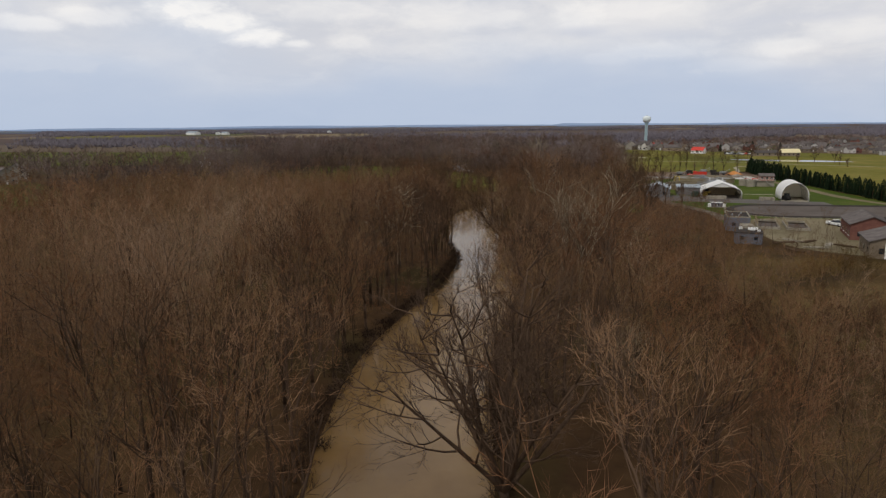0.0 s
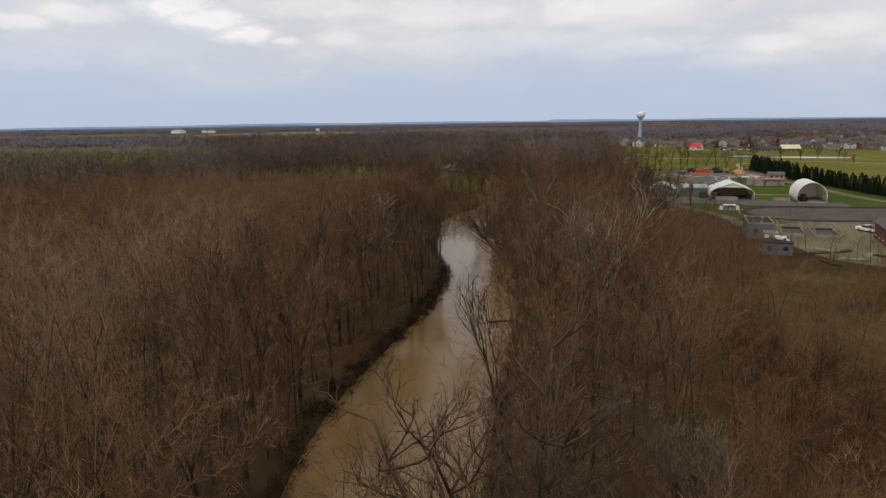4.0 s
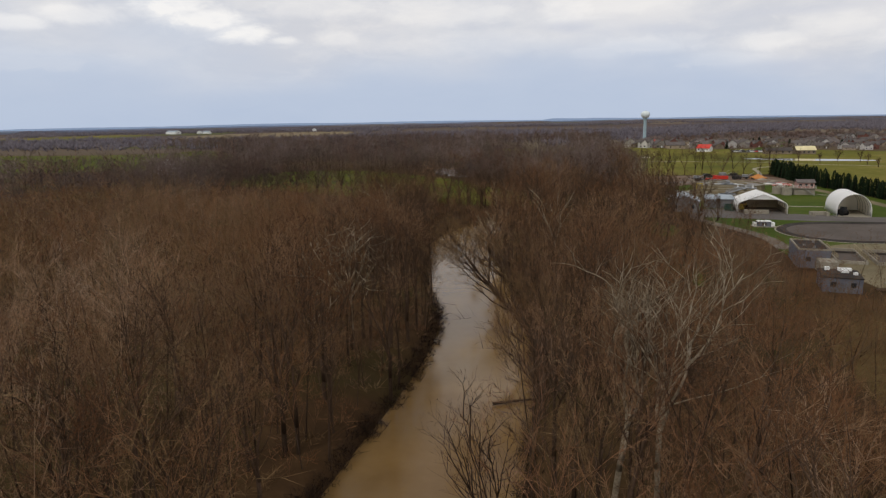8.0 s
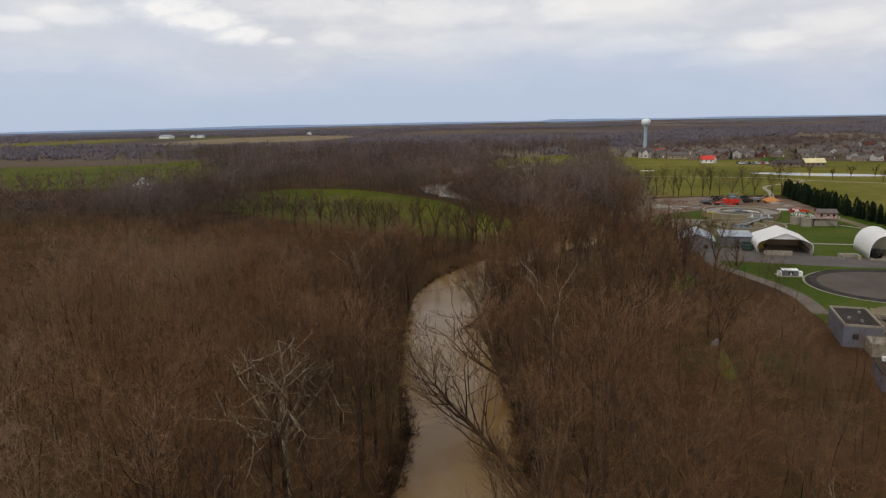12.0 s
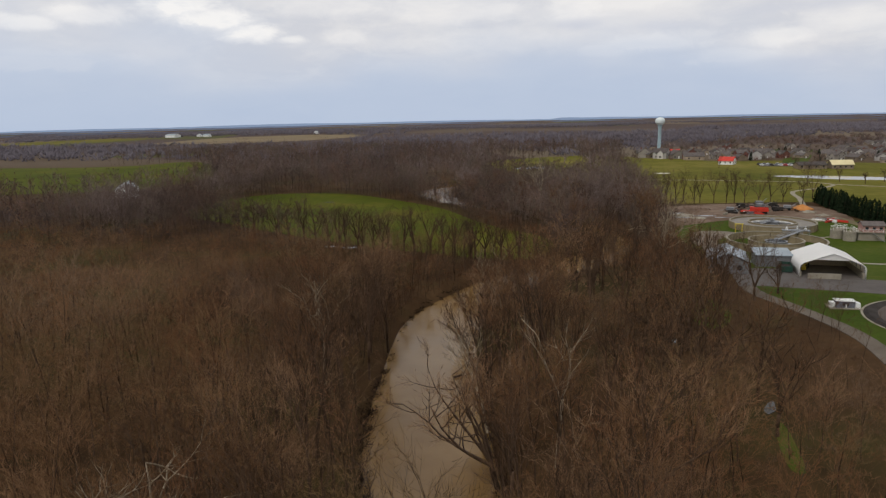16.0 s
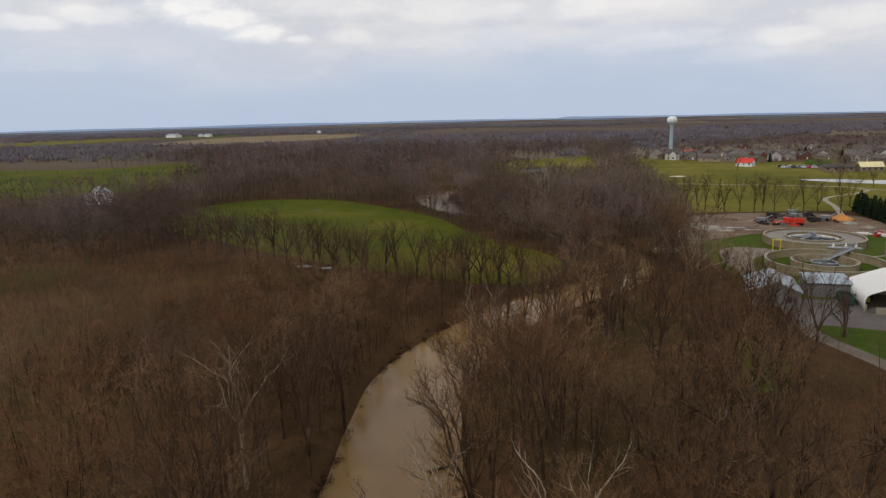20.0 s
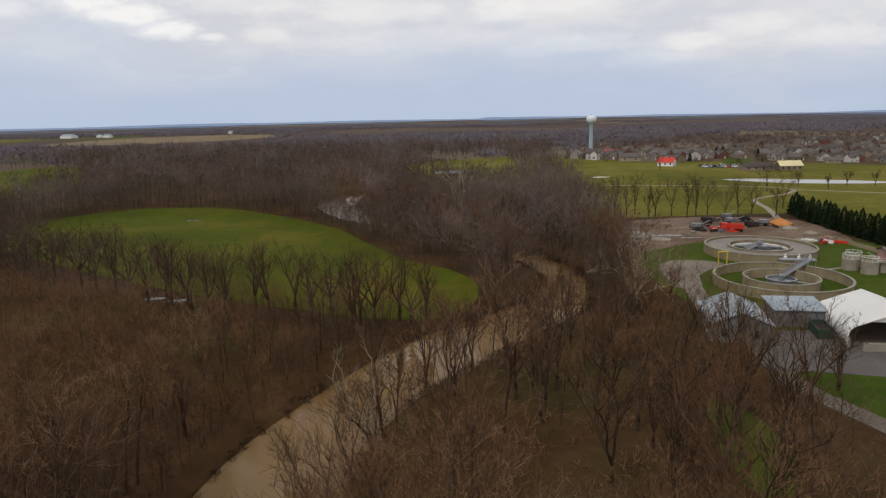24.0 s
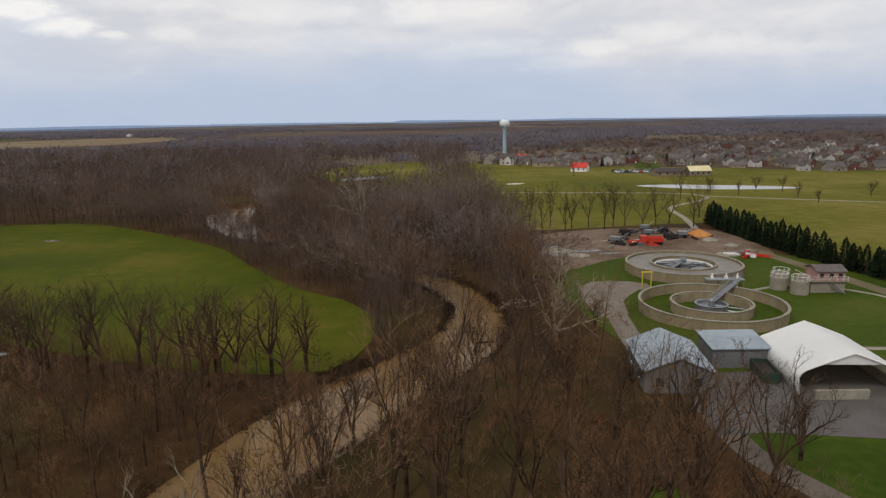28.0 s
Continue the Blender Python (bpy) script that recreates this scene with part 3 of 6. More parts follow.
def grow(seed, height, r, stems=1, clear=0.3, limbs=9, spread=0.75, boughs=5, twigs=5, sprays=3, lean=(0, 0), lift=0.10, thick=1.0, crook=1.0, stout=1.0):
    """A leafless tree: limbs and fine twigs as two shapes."""
    rng = random.Random(seed)
    limb_s, twig_s, base_s = Shape(), Shape(), Shape()
    fork = height * clear
    starts = []
    if stems == 1:
        pts = bent(limb_s, (0, 0, -0.4), (lean[0] * 0.5, lean[1] * 0.5, 1), height * 0.82, r, r * 0.22, 7, 7, rng, 0.07, 0.02)
        starts.append((pts, limbs))
    else:
        bent(base_s, (0, 0, -0.4), (lean[0] * 0.4, lean[1] * 0.4, 1), fork + 0.4, r, r * 0.85, 2, 7, rng, 0.03)
        top = Vector((lean[0] * 0.4 * fork, lean[1] * 0.4 * fork, fork * 0.96))
        for k in range(stems):
            a = 2 * math.pi * (k + rng.uniform(-0.25, 0.25)) / stems
            tilt = (0.10 + 0.54 * ((k * 0.618) % 1.0)) * spread
            d = Vector((math.cos(a) * math.sin(tilt) + lean[0], math.sin(a) * math.sin(tilt) + lean[1], math.cos(tilt)))
            pts = bent(limb_s, top, d, (height - fork) * rng.uniform(0.72, 0.95), r * 0.62, r * 0.12, 7 if crook < 1.85 else 11, 6, rng, 0.11 * crook, 0.03)
            starts.append((pts, max(3, round(limbs / stems * 1.6))))
    for pts, count in starts:
        for k in range(count):
            f = (clear if stems == 1 else 0.18) + (0.98 - (clear if stems == 1 else 0.18)) * (k + rng.random()) / count
            i = min(len(pts) - 1, int(f * len(pts)))
            p, d, rr = pts[i]
            size = height * (0.42 if stems == 1 else 0.30) * (1.12 - 0.62 * f) * rng.uniform(0.75, 1.15)
            d2 = away(d, rng.uniform(0.55, 1.05) * spread, rng) + Vector((0, 0, 0.15))
            b = bent(limb_s, p, d2, size, max(rr * 0.55, 0.035 * stout), 0.022 * stout, 4, 4, rng, 0.16 * crook, lift)
            for j in range(boughs):
                q, dd, r2 = b[min(3, 1 + int(j * 3 / boughs))] if j else b[-1]
                d3 = away(dd, rng.uniform(0.35, 0.85), rng)
                c = bent(limb_s, q, d3, size * rng.uniform(0.32, 0.6), max(r2 * 0.6, 0.02 * stout), 0.012, 2, 3, rng, 0.2 * crook, lift)
                for g in range(twigs):
                    s, ds, _ = c[g % 2]
                    d4 = away(ds, rng.uniform(0.3, 0.9), rng) + Vector((0, 0, lift))
                    e = spike(twig_s, s, d4, size * rng.uniform(0.16, 0.36), 0.008 * thick, rng, 0.5)
                    for _ in range(sprays):
                        m = s.lerp(e, rng.uniform(0.3, 1.0))
                        sprig(twig_s, m, away(d4, rng.uniform(0.3, 0.9), rng) + Vector((0, 0, lift)), size * rng.uniform(0.09, 0.22), 0.008 * thick, rng)
    return limb_s, twig_s, base_s


def plant_tree(name, seed, m, label, bark=BARK, twig=TWIG, group="", category="tree", **kw):
    a, b, c = grow(seed, **kw)
    t = thing(name, m, label, category, group)
    if c.v:
        part("trunk", c, bark, t, smooth=True)
    part("branchwork" if c.v else "trunk", a, bark, t, smooth=True)
    part("crown", b, twig, t)
    return t


# the trees that stand out one by one
plant_tree("riverside_tree", 3, pose(0.6, 58.5, -0.6, 0, 0, 40), "large dark bare tree with several stems at the water", height=20, r=0.42, stems=12, clear=0.07, limbs=74, spread=1.45, boughs=5, twigs=5, sprays=4, lift=0.10, lean=(-0.10, 0.0), crook=1.3, stout=2.0, thick=1.6, twig=BARK)
plant_tree("slender_tree", 9, pose(10.5, 67, -0.2), "slim grey bushy tree with pale fine twigs", height=11.5, r=0.14, stems=3, clear=0.3, limbs=16, spread=0.55, boughs=5, twigs=5, sprays=4, lift=0.22, thick=1.6, crook=1.4, twig=PALE_TWIG)
plant_tree("riverside_tree", 5, pose(-11.5, 44, -1, 0, 0, 10), "bare spreading tree at the water's edge", height=14, r=0.3, stems=4, clear=0.2, limbs=12, spread=0.9, boughs=4, twigs=4)
plant_tree("slender_tree", 8, pose(-3.6, 94.5, -1.6), "slender upright bare tree at the water's edge", height=16, r=0.16, stems=3, clear=0.1, limbs=18, spread=0.6, boughs=4, twigs=4, sprays=2, lift=0.16, lean=(-0.07, 0), stout=1.2, thick=1.2, crook=1.4)
SYC = dict(bark=PALE_BARK, twig=PALE_TWIG, crook=2.0, stout=1.7, thick=1.5)
plant_tree("sycamore", 11, pose(-28.3, 140.6, 0, 0, 0, 120), "pale sycamore with a broad white-limbed crown", height=18.5, r=0.36, stems=8, clear=0.38, limbs=30, spread=1.95, boughs=4, twigs=3, sprays=1, lift=0.10, **dict(SYC, crook=1.8, stout=2.1))
plant_tree("sycamore", 14, pose(7.4, 106.5, 0, 0, 0, 15), "tall pale sycamore with upright white limbs", height=22, r=0.24, stems=5, clear=0.30, limbs=26, spread=0.66, boughs=4, twigs=3, sprays=2, lift=0.11, **dict(SYC, crook=2.6, stout=1.15))
plant_tree("sycamore", 17, pose(4.0, 106.6, -0.3, 0, 0, 200), "pale sycamore leaning towards the river", height=18.5, r=0.27, stems=3, clear=0.35, limbs=12, spread=0.6, boughs=4, twigs=4, sprays=3, lift=0.13, lean=(-0.26, 0.05), **dict(SYC, crook=2.4))
plant_tree("leaning_tree", 21, pose(-1.3, 144.5, -1.2), "bare tree leaning far out over the river", height=22, r=0.42, stems=1, clear=0.34, limbs=20, spread=0.85, boughs=6, twigs=5, sprays=3, lean=(-1.75, -0.1), lift=0.13, crook=1.8, stout=1.8, thick=2.2)
plant_tree("leaning_tree", 23, pose(0.5, 128, -1.2), "thin bare tree leaning over the river", height=12, r=0.2, stems=2, clear=0.4, limbs=8, spread=0.8, boughs=4, twigs=4, lean=(-0.9, 0.1))
plant_tree("sycamore", 26, pose(-1, 176, 0), "slender pale tree with a forked white stem", height=17, r=0.22, stems=2, clear=0.5, limbs=6, spread=0.8, boughs=3, twigs=3, sprays=1, lean=(0.12, 0), **SYC)
plant_tree("sycamore", 29, pose(-36, 196, 0), "small pale sycamore among brown trees", height=17, r=0.26, stems=4, clear=0.4, limbs=10, spread=1.0, boughs=3, twigs=3, sprays=2, **SYC)
plant_tree("sycamore", 31, pose(-12, 236, -0.8), "pale leaning sycamore over the river", height=14, r=0.26, stems=4, clear=0.25, limbs=10, spread=1.2, boughs=4, twigs=4, sprays=2, lean=(-0.35, -0.2), **SYC)
plant_tree("sycamore", 33, pose(29, 298, 0), "pale white-limbed sycamore beside the dirt track", height=16, r=0.34, stems=9, clear=0.10, limbs=44, spread=1.65, boughs=4, twigs=3, sprays=2, **dict(SYC, crook=2.8, stout=1.5))
plant_tree("sycamore", 34, pose(-9, 384, 0), "pale sycamore beyond the river bend", height=21, r=0.34, stems=5, clear=0.4, limbs=18, spread=1.2, boughs=4, twigs=3, sprays=2, **dict(SYC, crook=2.6, stout=2.4))
plant_tree("sycamore", 36, pose(-3, 262, -0.6), "pale broken sycamore at the bend", height=10, r=0.24, stems=3, clear=0.3, limbs=8, spread=1.3, boughs=3, twigs=4, lean=(-0.5, -0.2), **SYC)
plant_tree("leaning_tree", 41, pose(-7.5, 173, -1.0), "grey-brown bare tree leaning over the river", height=16.5, r=0.34, stems=6, clear=0.15, limbs=22, spread=1.5, boughs=5, twigs=4, sprays=3, lean=(-0.6, -0.1), crook=1.8, thick=2.2, stout=1.8)
plant_tree("leaning_tree", 43, pose(-10, 186, -1.0), "pale slender bare tree leaning over the river", height=13, r=0.2, stems=3, clear=0.3, limbs=9, spread=0.9, boughs=4, twigs=4, sprays=2, lean=(-0.4, 0.1), thick=1.8, bark=PALE_BARK, twig=PALE_TWIG)
for k, (x, y, h) in enumerate([(40, 250, 13.5), (33.2, 252.5, 13.5), (3, 252.6, 15), (-5, 251, 12), (9, 256, 15), (16, 262, 14), (46.5, 256, 7), (24, 270, 10), (-3, 262, 11), (6, 268, 12), (13, 274, 11), (-9, 253, 13), (28, 263, 11), (24, 282, 7)]):
    plant_tree("round_crowned_tree", 50 + k, pose(x, y, 0, 0, 0, 47 * k), "bare round-crowned tree with dark upright branches", height=h, r=0.26, stems=4, clear=0.22, limbs=15, spread=0.85, boughs=5, twigs=4, sprays=3, lift=0.16, thick=2.0, stout=1.5, crook=1.3, twig=BARK, group="trees by the works")
for k, (x, y, h) in enumerate([(-49, 284, 15), (-38, 291, 14), (-30.5, 289, 14), (-46, 291, 14), (-26, 289, 12), (-53, 293, 13), (-58, 289, 14), (-70, 303, 13), (-14.5, 283, 10), (-24.5, 280, 12), (-21, 282, 15), (-17, 286.5, 14), (-12, 288, 11), (-61, 294, 15), (-72, 299, 14), (-83, 306, 15), (-96, 314, 14), (-108, 322, 14), (-42, 287, 15), (-55, 290, 13), (-24, 284, 14), (-66, 297, 14), (-78, 303, 13), (-90, 310, 14), (-33, 284, 13)]):
    plant_tree("field_edge_tree", 70 + k, pose(x, y, 0, 0, 0, 61 * k), "bare dark tree at the crop field's edge", height=h, r=0.32, stems=4, clear=0.27, limbs=17, spread=1.15, boughs=4, twigs=4, sprays=2, lift=0.12, crook=1.7, stout=1.3, thick=1.4, twig=BARK, group="trees along the field")

for k, (x, y, h) in enumerate([(25, 310, 9), (27, 317, 14), (28, 326, 15), (25, 336, 14), (21, 352, 14), (30, 342, 13), (9, 363, 15), (3, 377, 15), (-14, 400, 15), (-30, 412, 14),
                               (4, 316, 13), (3, 329, 14), (-3, 343, 15), (-14, 353, 15), (-25, 366, 14), (-38, 381, 15), (-49, 396, 14), (36, 300, 7)]):
    plant_tree("bend_tree", 800 + k, pose(x, y, -0.3, 0, 0, 73 * k), "bare grey-brown tree crowding the river bend", height=h, r=0.24, stems=4, clear=0.2, limbs=15, spread=0.95, boughs=4, twigs=4, sprays=3, lift=0.13, thick=2.5, group="trees at the river bend")
rng_dark = random.Random(33)
DARKS = []
for k in range(34):
    x, y = rng_dark.uniform(5, 29), rng_dark.uniform(186, 254)
    m = pose(x, y, -0.1, 0, 0, rng_dark.uniform(0, 360))
    if len(DARKS) < 4:
        DARKS.append(plant_tree("dark_upright_tree", 900 + k, m, "dark bare tree with upright forking branches", height=13 + 1.2 * k, r=0.26, stems=4, clear=0.22, limbs=14, spread=0.9, boughs=4, twigs=4, sprays=3, lift=0.14, crook=1.5, stout=2.0, thick=2.0, group="dark trees on the east bank"))
    else:
        copy_thing(DARKS[k % 4], m).scale = [rng_dark.uniform(0.75, 1.1)] * 3
rng_bank = random.Random(61)
LEANERS = []
for k in range(26):
    y = 124 + 5.3 * k + rng_bank.uniform(-1.5, 1.5)
    x = float(np.interp(y, [q for p, q in RIGHT if q < 262], [p for p, q in RIGHT if q < 262])) + rng_bank.uniform(0.4, 2.2)
    m = pose(x, y, -1.3, 0, 0, rng_bank.uniform(-50, 50))
    if len(LEANERS) < 4:
        LEANERS.append(plant_tree("bank_tree", 970 + k, m, ("bare tree leaning over the water from the bank", "many-stemmed bare shrub hanging over the water", "crooked bare tree at the water's edge", "slim bare tree tilted towards the river")[k], group="trees on the east bank",
                                  height=(13, 8, 11, 12)[k], r=(0.2, 0.1, 0.17, 0.13)[k], stems=(2, 5, 3, 2)[k], clear=(0.3, 0.06, 0.2, 0.3)[k], limbs=14, spread=(0.8, 1.3, 1.0, 0.7)[k], boughs=4, twigs=4, sprays=3,
                                  lean=((-0.55, 0), (-0.4, 0), (-0.35, 0.1), (-0.7, 0))[k], lift=0.14, crook=1.8, thick=1.7))
    else:
        copy_thing(LEANERS[k % 4], m).scale = [rng_bank.uniform(0.5, 0.9)] * 3
KEEP_OUT = [STUBBLE_AREA, FAR_FIELD, FIELD, GOLF, LEFT_FIELD, PLANT, MEADOW_AREA, YARD_LEFT]
CLEARINGS = [(-228, 412, 13), (-220, 395, 8), (0.6, 58.5, 8.5), (7, 64, 7), (4, 47, 6), (-11.5, 44, 4), (-28.3, 140.6, 1.0), (7.4, 106.5, 3.0), (4, 106.6, 2.5), (10.5, 67, 3), (-4.7, 94.5, 4), (-1.5, 144.5, 3), (-1, 176, 3), (-12, 236, 3), (2, 253, 3), (9, 256, 3), (16, 262, 3), (29, 298, 8), (15, 289, 5), (19, 298, 4.5)]


def spots(rng, x0, x1, y0, y1, cell, margin=1.5):
    """Scattered places for trees, off the water and the open land."""
    gx, gy = np.meshgrid(np.arange(x0, x1, cell), np.arange(y0, y1, cell))
    x = (gx + rng.uniform(0, cell, gx.shape)).ravel()
    y = (gy + rng.uniform(0, cell, gy.shape)).ravel()
    ok = np.ones(x.shape, bool)
    for poly in KEEP_OUT:
        ok &= ~inside(poly, x, y)
    near = (np.abs(x) < 140) & (y < 560)
    d = np.full(x.shape, 99.0)
    d[near] = shore(x[near], y[near])
    ok &= d > margin
    for cx, cy, cr in CLEARINGS:
        ok &= np.hypot(x - cx, y - cy) > cr
    return x[ok], y[ok], d[ok]


# woodland trees near the river, each a thing of its own
KINDS = [dict(height=15.5, r=0.20, stems=1, clear=0.38, limbs=11, spread=0.72), dict(height=17.5, r=0.22, stems=2, clear=0.35, limbs=12, spread=0.62),
         dict(height=13.0, r=0.15, stems=1, clear=0.35, limbs=10, spread=0.62), dict(height=16.5, r=0.24, stems=3, clear=0.3, limbs=12, spread=0.75),
         dict(height=11.0, r=0.12, stems=2, clear=0.25, limbs=9, spread=0.6), dict(height=18.5, r=0.27, stems=1, clear=0.42, limbs=12, spread=0.8)]
WORDS = ["straight-trunked bare brown woodland tree", "twin-stemmed bare brown woodland tree", "young slender bare woodland tree",
         "three-stemmed bare woodland tree", "thin twin-stemmed understorey tree", "tall bare woodland tree with a wide crown"]
rng_trees = np.random.RandomState(7)
tx, ty, td = spots(rng_trees, -62, 36, 40, 300, 5.0, 0.2)
td = np.where((ty > 222) & (tx > -16) & (tx < 32) & (rng_trees.uniform(0, 1, len(ty)) < 0.6), 99.0, td)
order = np.argsort(td)[:285]
first = {}


def stature(x, y):
    """How tall the wood stands: low regrowth before the field and towards the works."""
    low = np.clip((y - 205) / 40, 0, 1) * (x < -12) * (y < 305)
    east = np.clip((x - 8) / 25, 0, 1) * np.clip((245 - y) / 30, 0, 1)
    return (1 - 0.42 * low) * (1 - 0.30 * east)



for k in order:
    kind = int(rng_trees.randint(0, 6))
    m = pose(float(tx[k]), float(ty[k]), -0.9 if td[k] < 2.5 else -0.15, 0, 0, float(rng_trees.uniform(0, 360)))
    if kind not in first:
        first[kind] = plant_tree("woodland_tree", 100 + kind, m, WORDS[kind], group="riverside woodland", boughs=4, twigs=4, sprays=3, lift=0.11, thick=1.7, crook=1.7, **KINDS[kind])
    else:
        t = copy_thing(first[kind], m)
        t.scale = [float(rng_trees.uniform(0.8, 1.1) * stature(tx[k], ty[k]))] * 3
taken = np.stack([tx[order], ty[order]], -1)


def sketch(seed, height, limbs, twigs, r, spread, fine, sides=3):
    """A light tree for the deep woods, as arrays."""
    rng = random.Random(seed)
    S = Shape()
    pts = bent(S, (0, 0, -0.3), (0, 0, 1), height * 0.8, r, r * 0.3, 2, sides, rng, 0.12)
    stem = sum(len(f) - 2 for f in S.f)
    for k in range(limbs):
        f = 0.34 + 0.66 * (k + rng.random()) / limbs
        p = Vector((0, 0, 0)).lerp(pts[0][0], f * 2) if f < 0.5 else pts[0][0].lerp(pts[1][0], f * 2 - 1)
        d = away((0, 0, 1), rng.uniform(0.35, 0.95) * spread, rng)
        size = height * 0.36 * (1.2 - 0.55 * f) * rng.uniform(0.8, 1.2)
        e = spike(S, p, d, size, max(r * 0.22, fine * 1.4), rng, 0.7)
        for _ in range(twigs // 4 + 1):
            q = p.lerp(e, rng.uniform(0.3, 1.0))
            d2 = away(d, rng.uniform(0.3, 1.0), rng) + Vector((0, 0, 0.2))
            g = spike(S, q, d2, size * rng.uniform(0.25, 0.5), fine, rng, 0.7)
            for _ in range(6):
                sprig(S, q.lerp(g, rng.uniform(0.25, 1.0)), away(d2, rng.uniform(0.3, 1.1), rng) + Vector((0, 0, 0.15)), size * rng.uniform(0.12, 0.32), fine, rng)
    V = np.array(S.v)
    F = np.array([t for f in S.f for t in ([f] if len(f) == 3 else [(f[0], f[i], f[i + 1]) for i in range(1, len(f) - 1)])])
    return V, F, (np.arange(len(F)) < stem).astype(np.int32)


def wood(name, xs, ys, models, mat, label, category, rng, low=0.75, high=1.15, z=-0.1, squash=None):
    """One mesh of many light trees or shrubs."""
    if not len(xs):
        return
    vs, fs, ms, tone, n = [], [], [], [], 0
    pick, turn = rng.randint(0, len(models), len(xs)), rng.uniform(0, 2 * np.pi, len(xs))
    stand = 0.52 + 0.24 * np.sin(xs * 0.062 + 1.4 * np.sin(ys * 0.037)) + 0.20 * np.cos(ys * 0.071 + 1.2 * np.cos(xs * 0.045 + 0.6))
    stand = stand - 0.40 * np.clip((xs - 2) / 10, 0, 1) * (ys < 300) + 0.34 * np.clip((xs - 2) / 6, 0, 1) * (ys > 92) * (ys < 138) - 0.26 * np.clip((ys - 150) / 50, 0, 1) * (ys < 300) + 0.12 * (xs < -8) * (xs > -75) * (ys > 92) * (ys < 160)
    kin = np.clip(stand + rng.uniform(-0.28, 0.28, len(xs)), 0.0, 0.999)
    size = rng.uniform(low, high, len(xs)) * stature(xs, ys) * (0.90 + 0.2 * stand)
    for i in range(len(xs)):
        V, F = models[pick[i]][:2]
        ms.append(models[pick[i]][2] if len(models[pick[i]]) == 3 else np.zeros(len(F), np.int32))
        c, s = np.cos(turn[i]), np.sin(turn[i])
        W = V * size[i]
        vs.append(np.stack([W[:, 0] * c - W[:, 1] * s + xs[i], W[:, 0] * s + W[:, 1] * c + ys[i], W[:, 2] + (z if np.isscalar(z) else z[i])], -1))
        fs.append(F + n)
        tone.append(np.full(len(V), kin[i]))
        n += len(V)
    V, F = np.concatenate(vs).astype(np.float32), np.concatenate(fs).astype(np.int32)
    me = bpy.data.meshes.new(name)
    me.vertices.add(len(V)); me.vertices.foreach_set("co", V.ravel())
    me.loops.add(F.size); me.loops.foreach_set("vertex_index", F.ravel())
    me.polygons.add(len(F)); me.polygons.foreach_set("loop_start", np.arange(0, F.size, 3, dtype=np.int32))
    me.update(calc_edges=True)
    me.attributes.new("tone", "FLOAT", "POINT").data.foreach_set("value", np.concatenate(tone).astype(np.float32))
    me.materials.append(mat)
    me.materials.append(STEM)
    me.polygons.foreach_set("material_index", np.concatenate(ms))
    return tagged(new(name, me), label, category, kind="stuff")


STEM = material("dark_stems", [(0.048, 0.030, 0.020), (0.080, 0.054, 0.037)], 0.4, bump=0, random_amount=0.35, island=True)
MID = [sketch(200 + k, h, 13, 12, r, s, 0.017) for k, (h, r, s) in enumerate([(15.5, 0.09, 1.15), (17.5, 0.10, 1.05), (13, 0.08, 1.2), (16.5, 0.11, 1.35), (11, 0.07, 1.25)])]
LITE = [sketch(215 + k, h, 11, 8, 0.10, 1.25, 0.034) for k, h in enumerate([15, 17, 13, 11.5])]
YOUNG = [sketch(222 + k, h, 8, 4, 0.026, 1.3, 0.015) for k, h in enumerate([5.5, 4.2, 6.5])]
FARM = [sketch(230 + k, h, 9, 3, 0.11, 1.25, 0.13) for k, h in enumerate([14, 16, 12])]
VAST = []
for k in range(4):
    r_, S_ = random.Random(250 + k), Shape()
    for _ in range(6):
        c = Vector((r_.uniform(-20, 20), r_.uniform(-18, 18), r_.uniform(2.5, 4.5)))
        w = r_.uniform(4.5, 7.0)
        for _ in range(7):
            spike(S_, c + Vector((r_.uniform(-1, 1) * w * 0.6, r_.uniform(-1, 1) * w * 0.6, r_.uniform(-3, 0))), away((0, 0, 1), r_.uniform(0, 1.35), r_), w * r_.uniform(0.6, 1.0), r_.uniform(0.5, 1.1), r_, 0.7)
    VAST.append((np.array(S_.v), np.array(S_.f)))
COPSE = []
for k in range(3):
    r_, S_ = random.Random(260 + k), Shape()
    for _ in range(20):
        spike(S_, Vector((r_.uniform(-2.4, 2.4), r_.uniform(-2.4, 2.4), r_.uniform(0, 4))), away((0, 0, 1), r_.uniform(0, 1.2), r_), r_.uniform(3, 6.5), r_.uniform(0.2, 0.5), r_, 0.6)
    COPSE.append((np.array(S_.v), np.array(S_.f)))
# Far twigs in violet-grey: the blue of distance haze is mixed into the colour.
WOOD_VAST = material("haze_tinted_twigs", [(0.100, 0.088, 0.102), (0.158, 0.140, 0.156)], 0.004, bump=0, random_amount=0.14, island=True)
# Dimmer, greyer copy of the woodland twigs, with some distance haze in the colour.
WOOD_DIM = material("haze_greyed_twigs", [(0.064, 0.048, 0.043), (0.104, 0.082, 0.075), (0.140, 0.114, 0.106)], 0.03, fine=3, bump=0, random_amount=0.22, island=True, detail=2.0, tones=KIN, by_tree=True)


THICKET = material("red_brown_thicket", [(0.034, 0.017, 0.009), (0.058, 0.032, 0.018), (0.084, 0.051, 0.030)], 0.06, fine=4, bump=0, random_amount=0.25, island=True, tones=KIN, by_tree=True)


def off_taken(x, y, gap=3.0):
    ok = np.ones(len(x), bool)
    for px, py in taken:
        ok &= np.hypot(x - px, y - py) > gap
    return x[ok], y[ok]


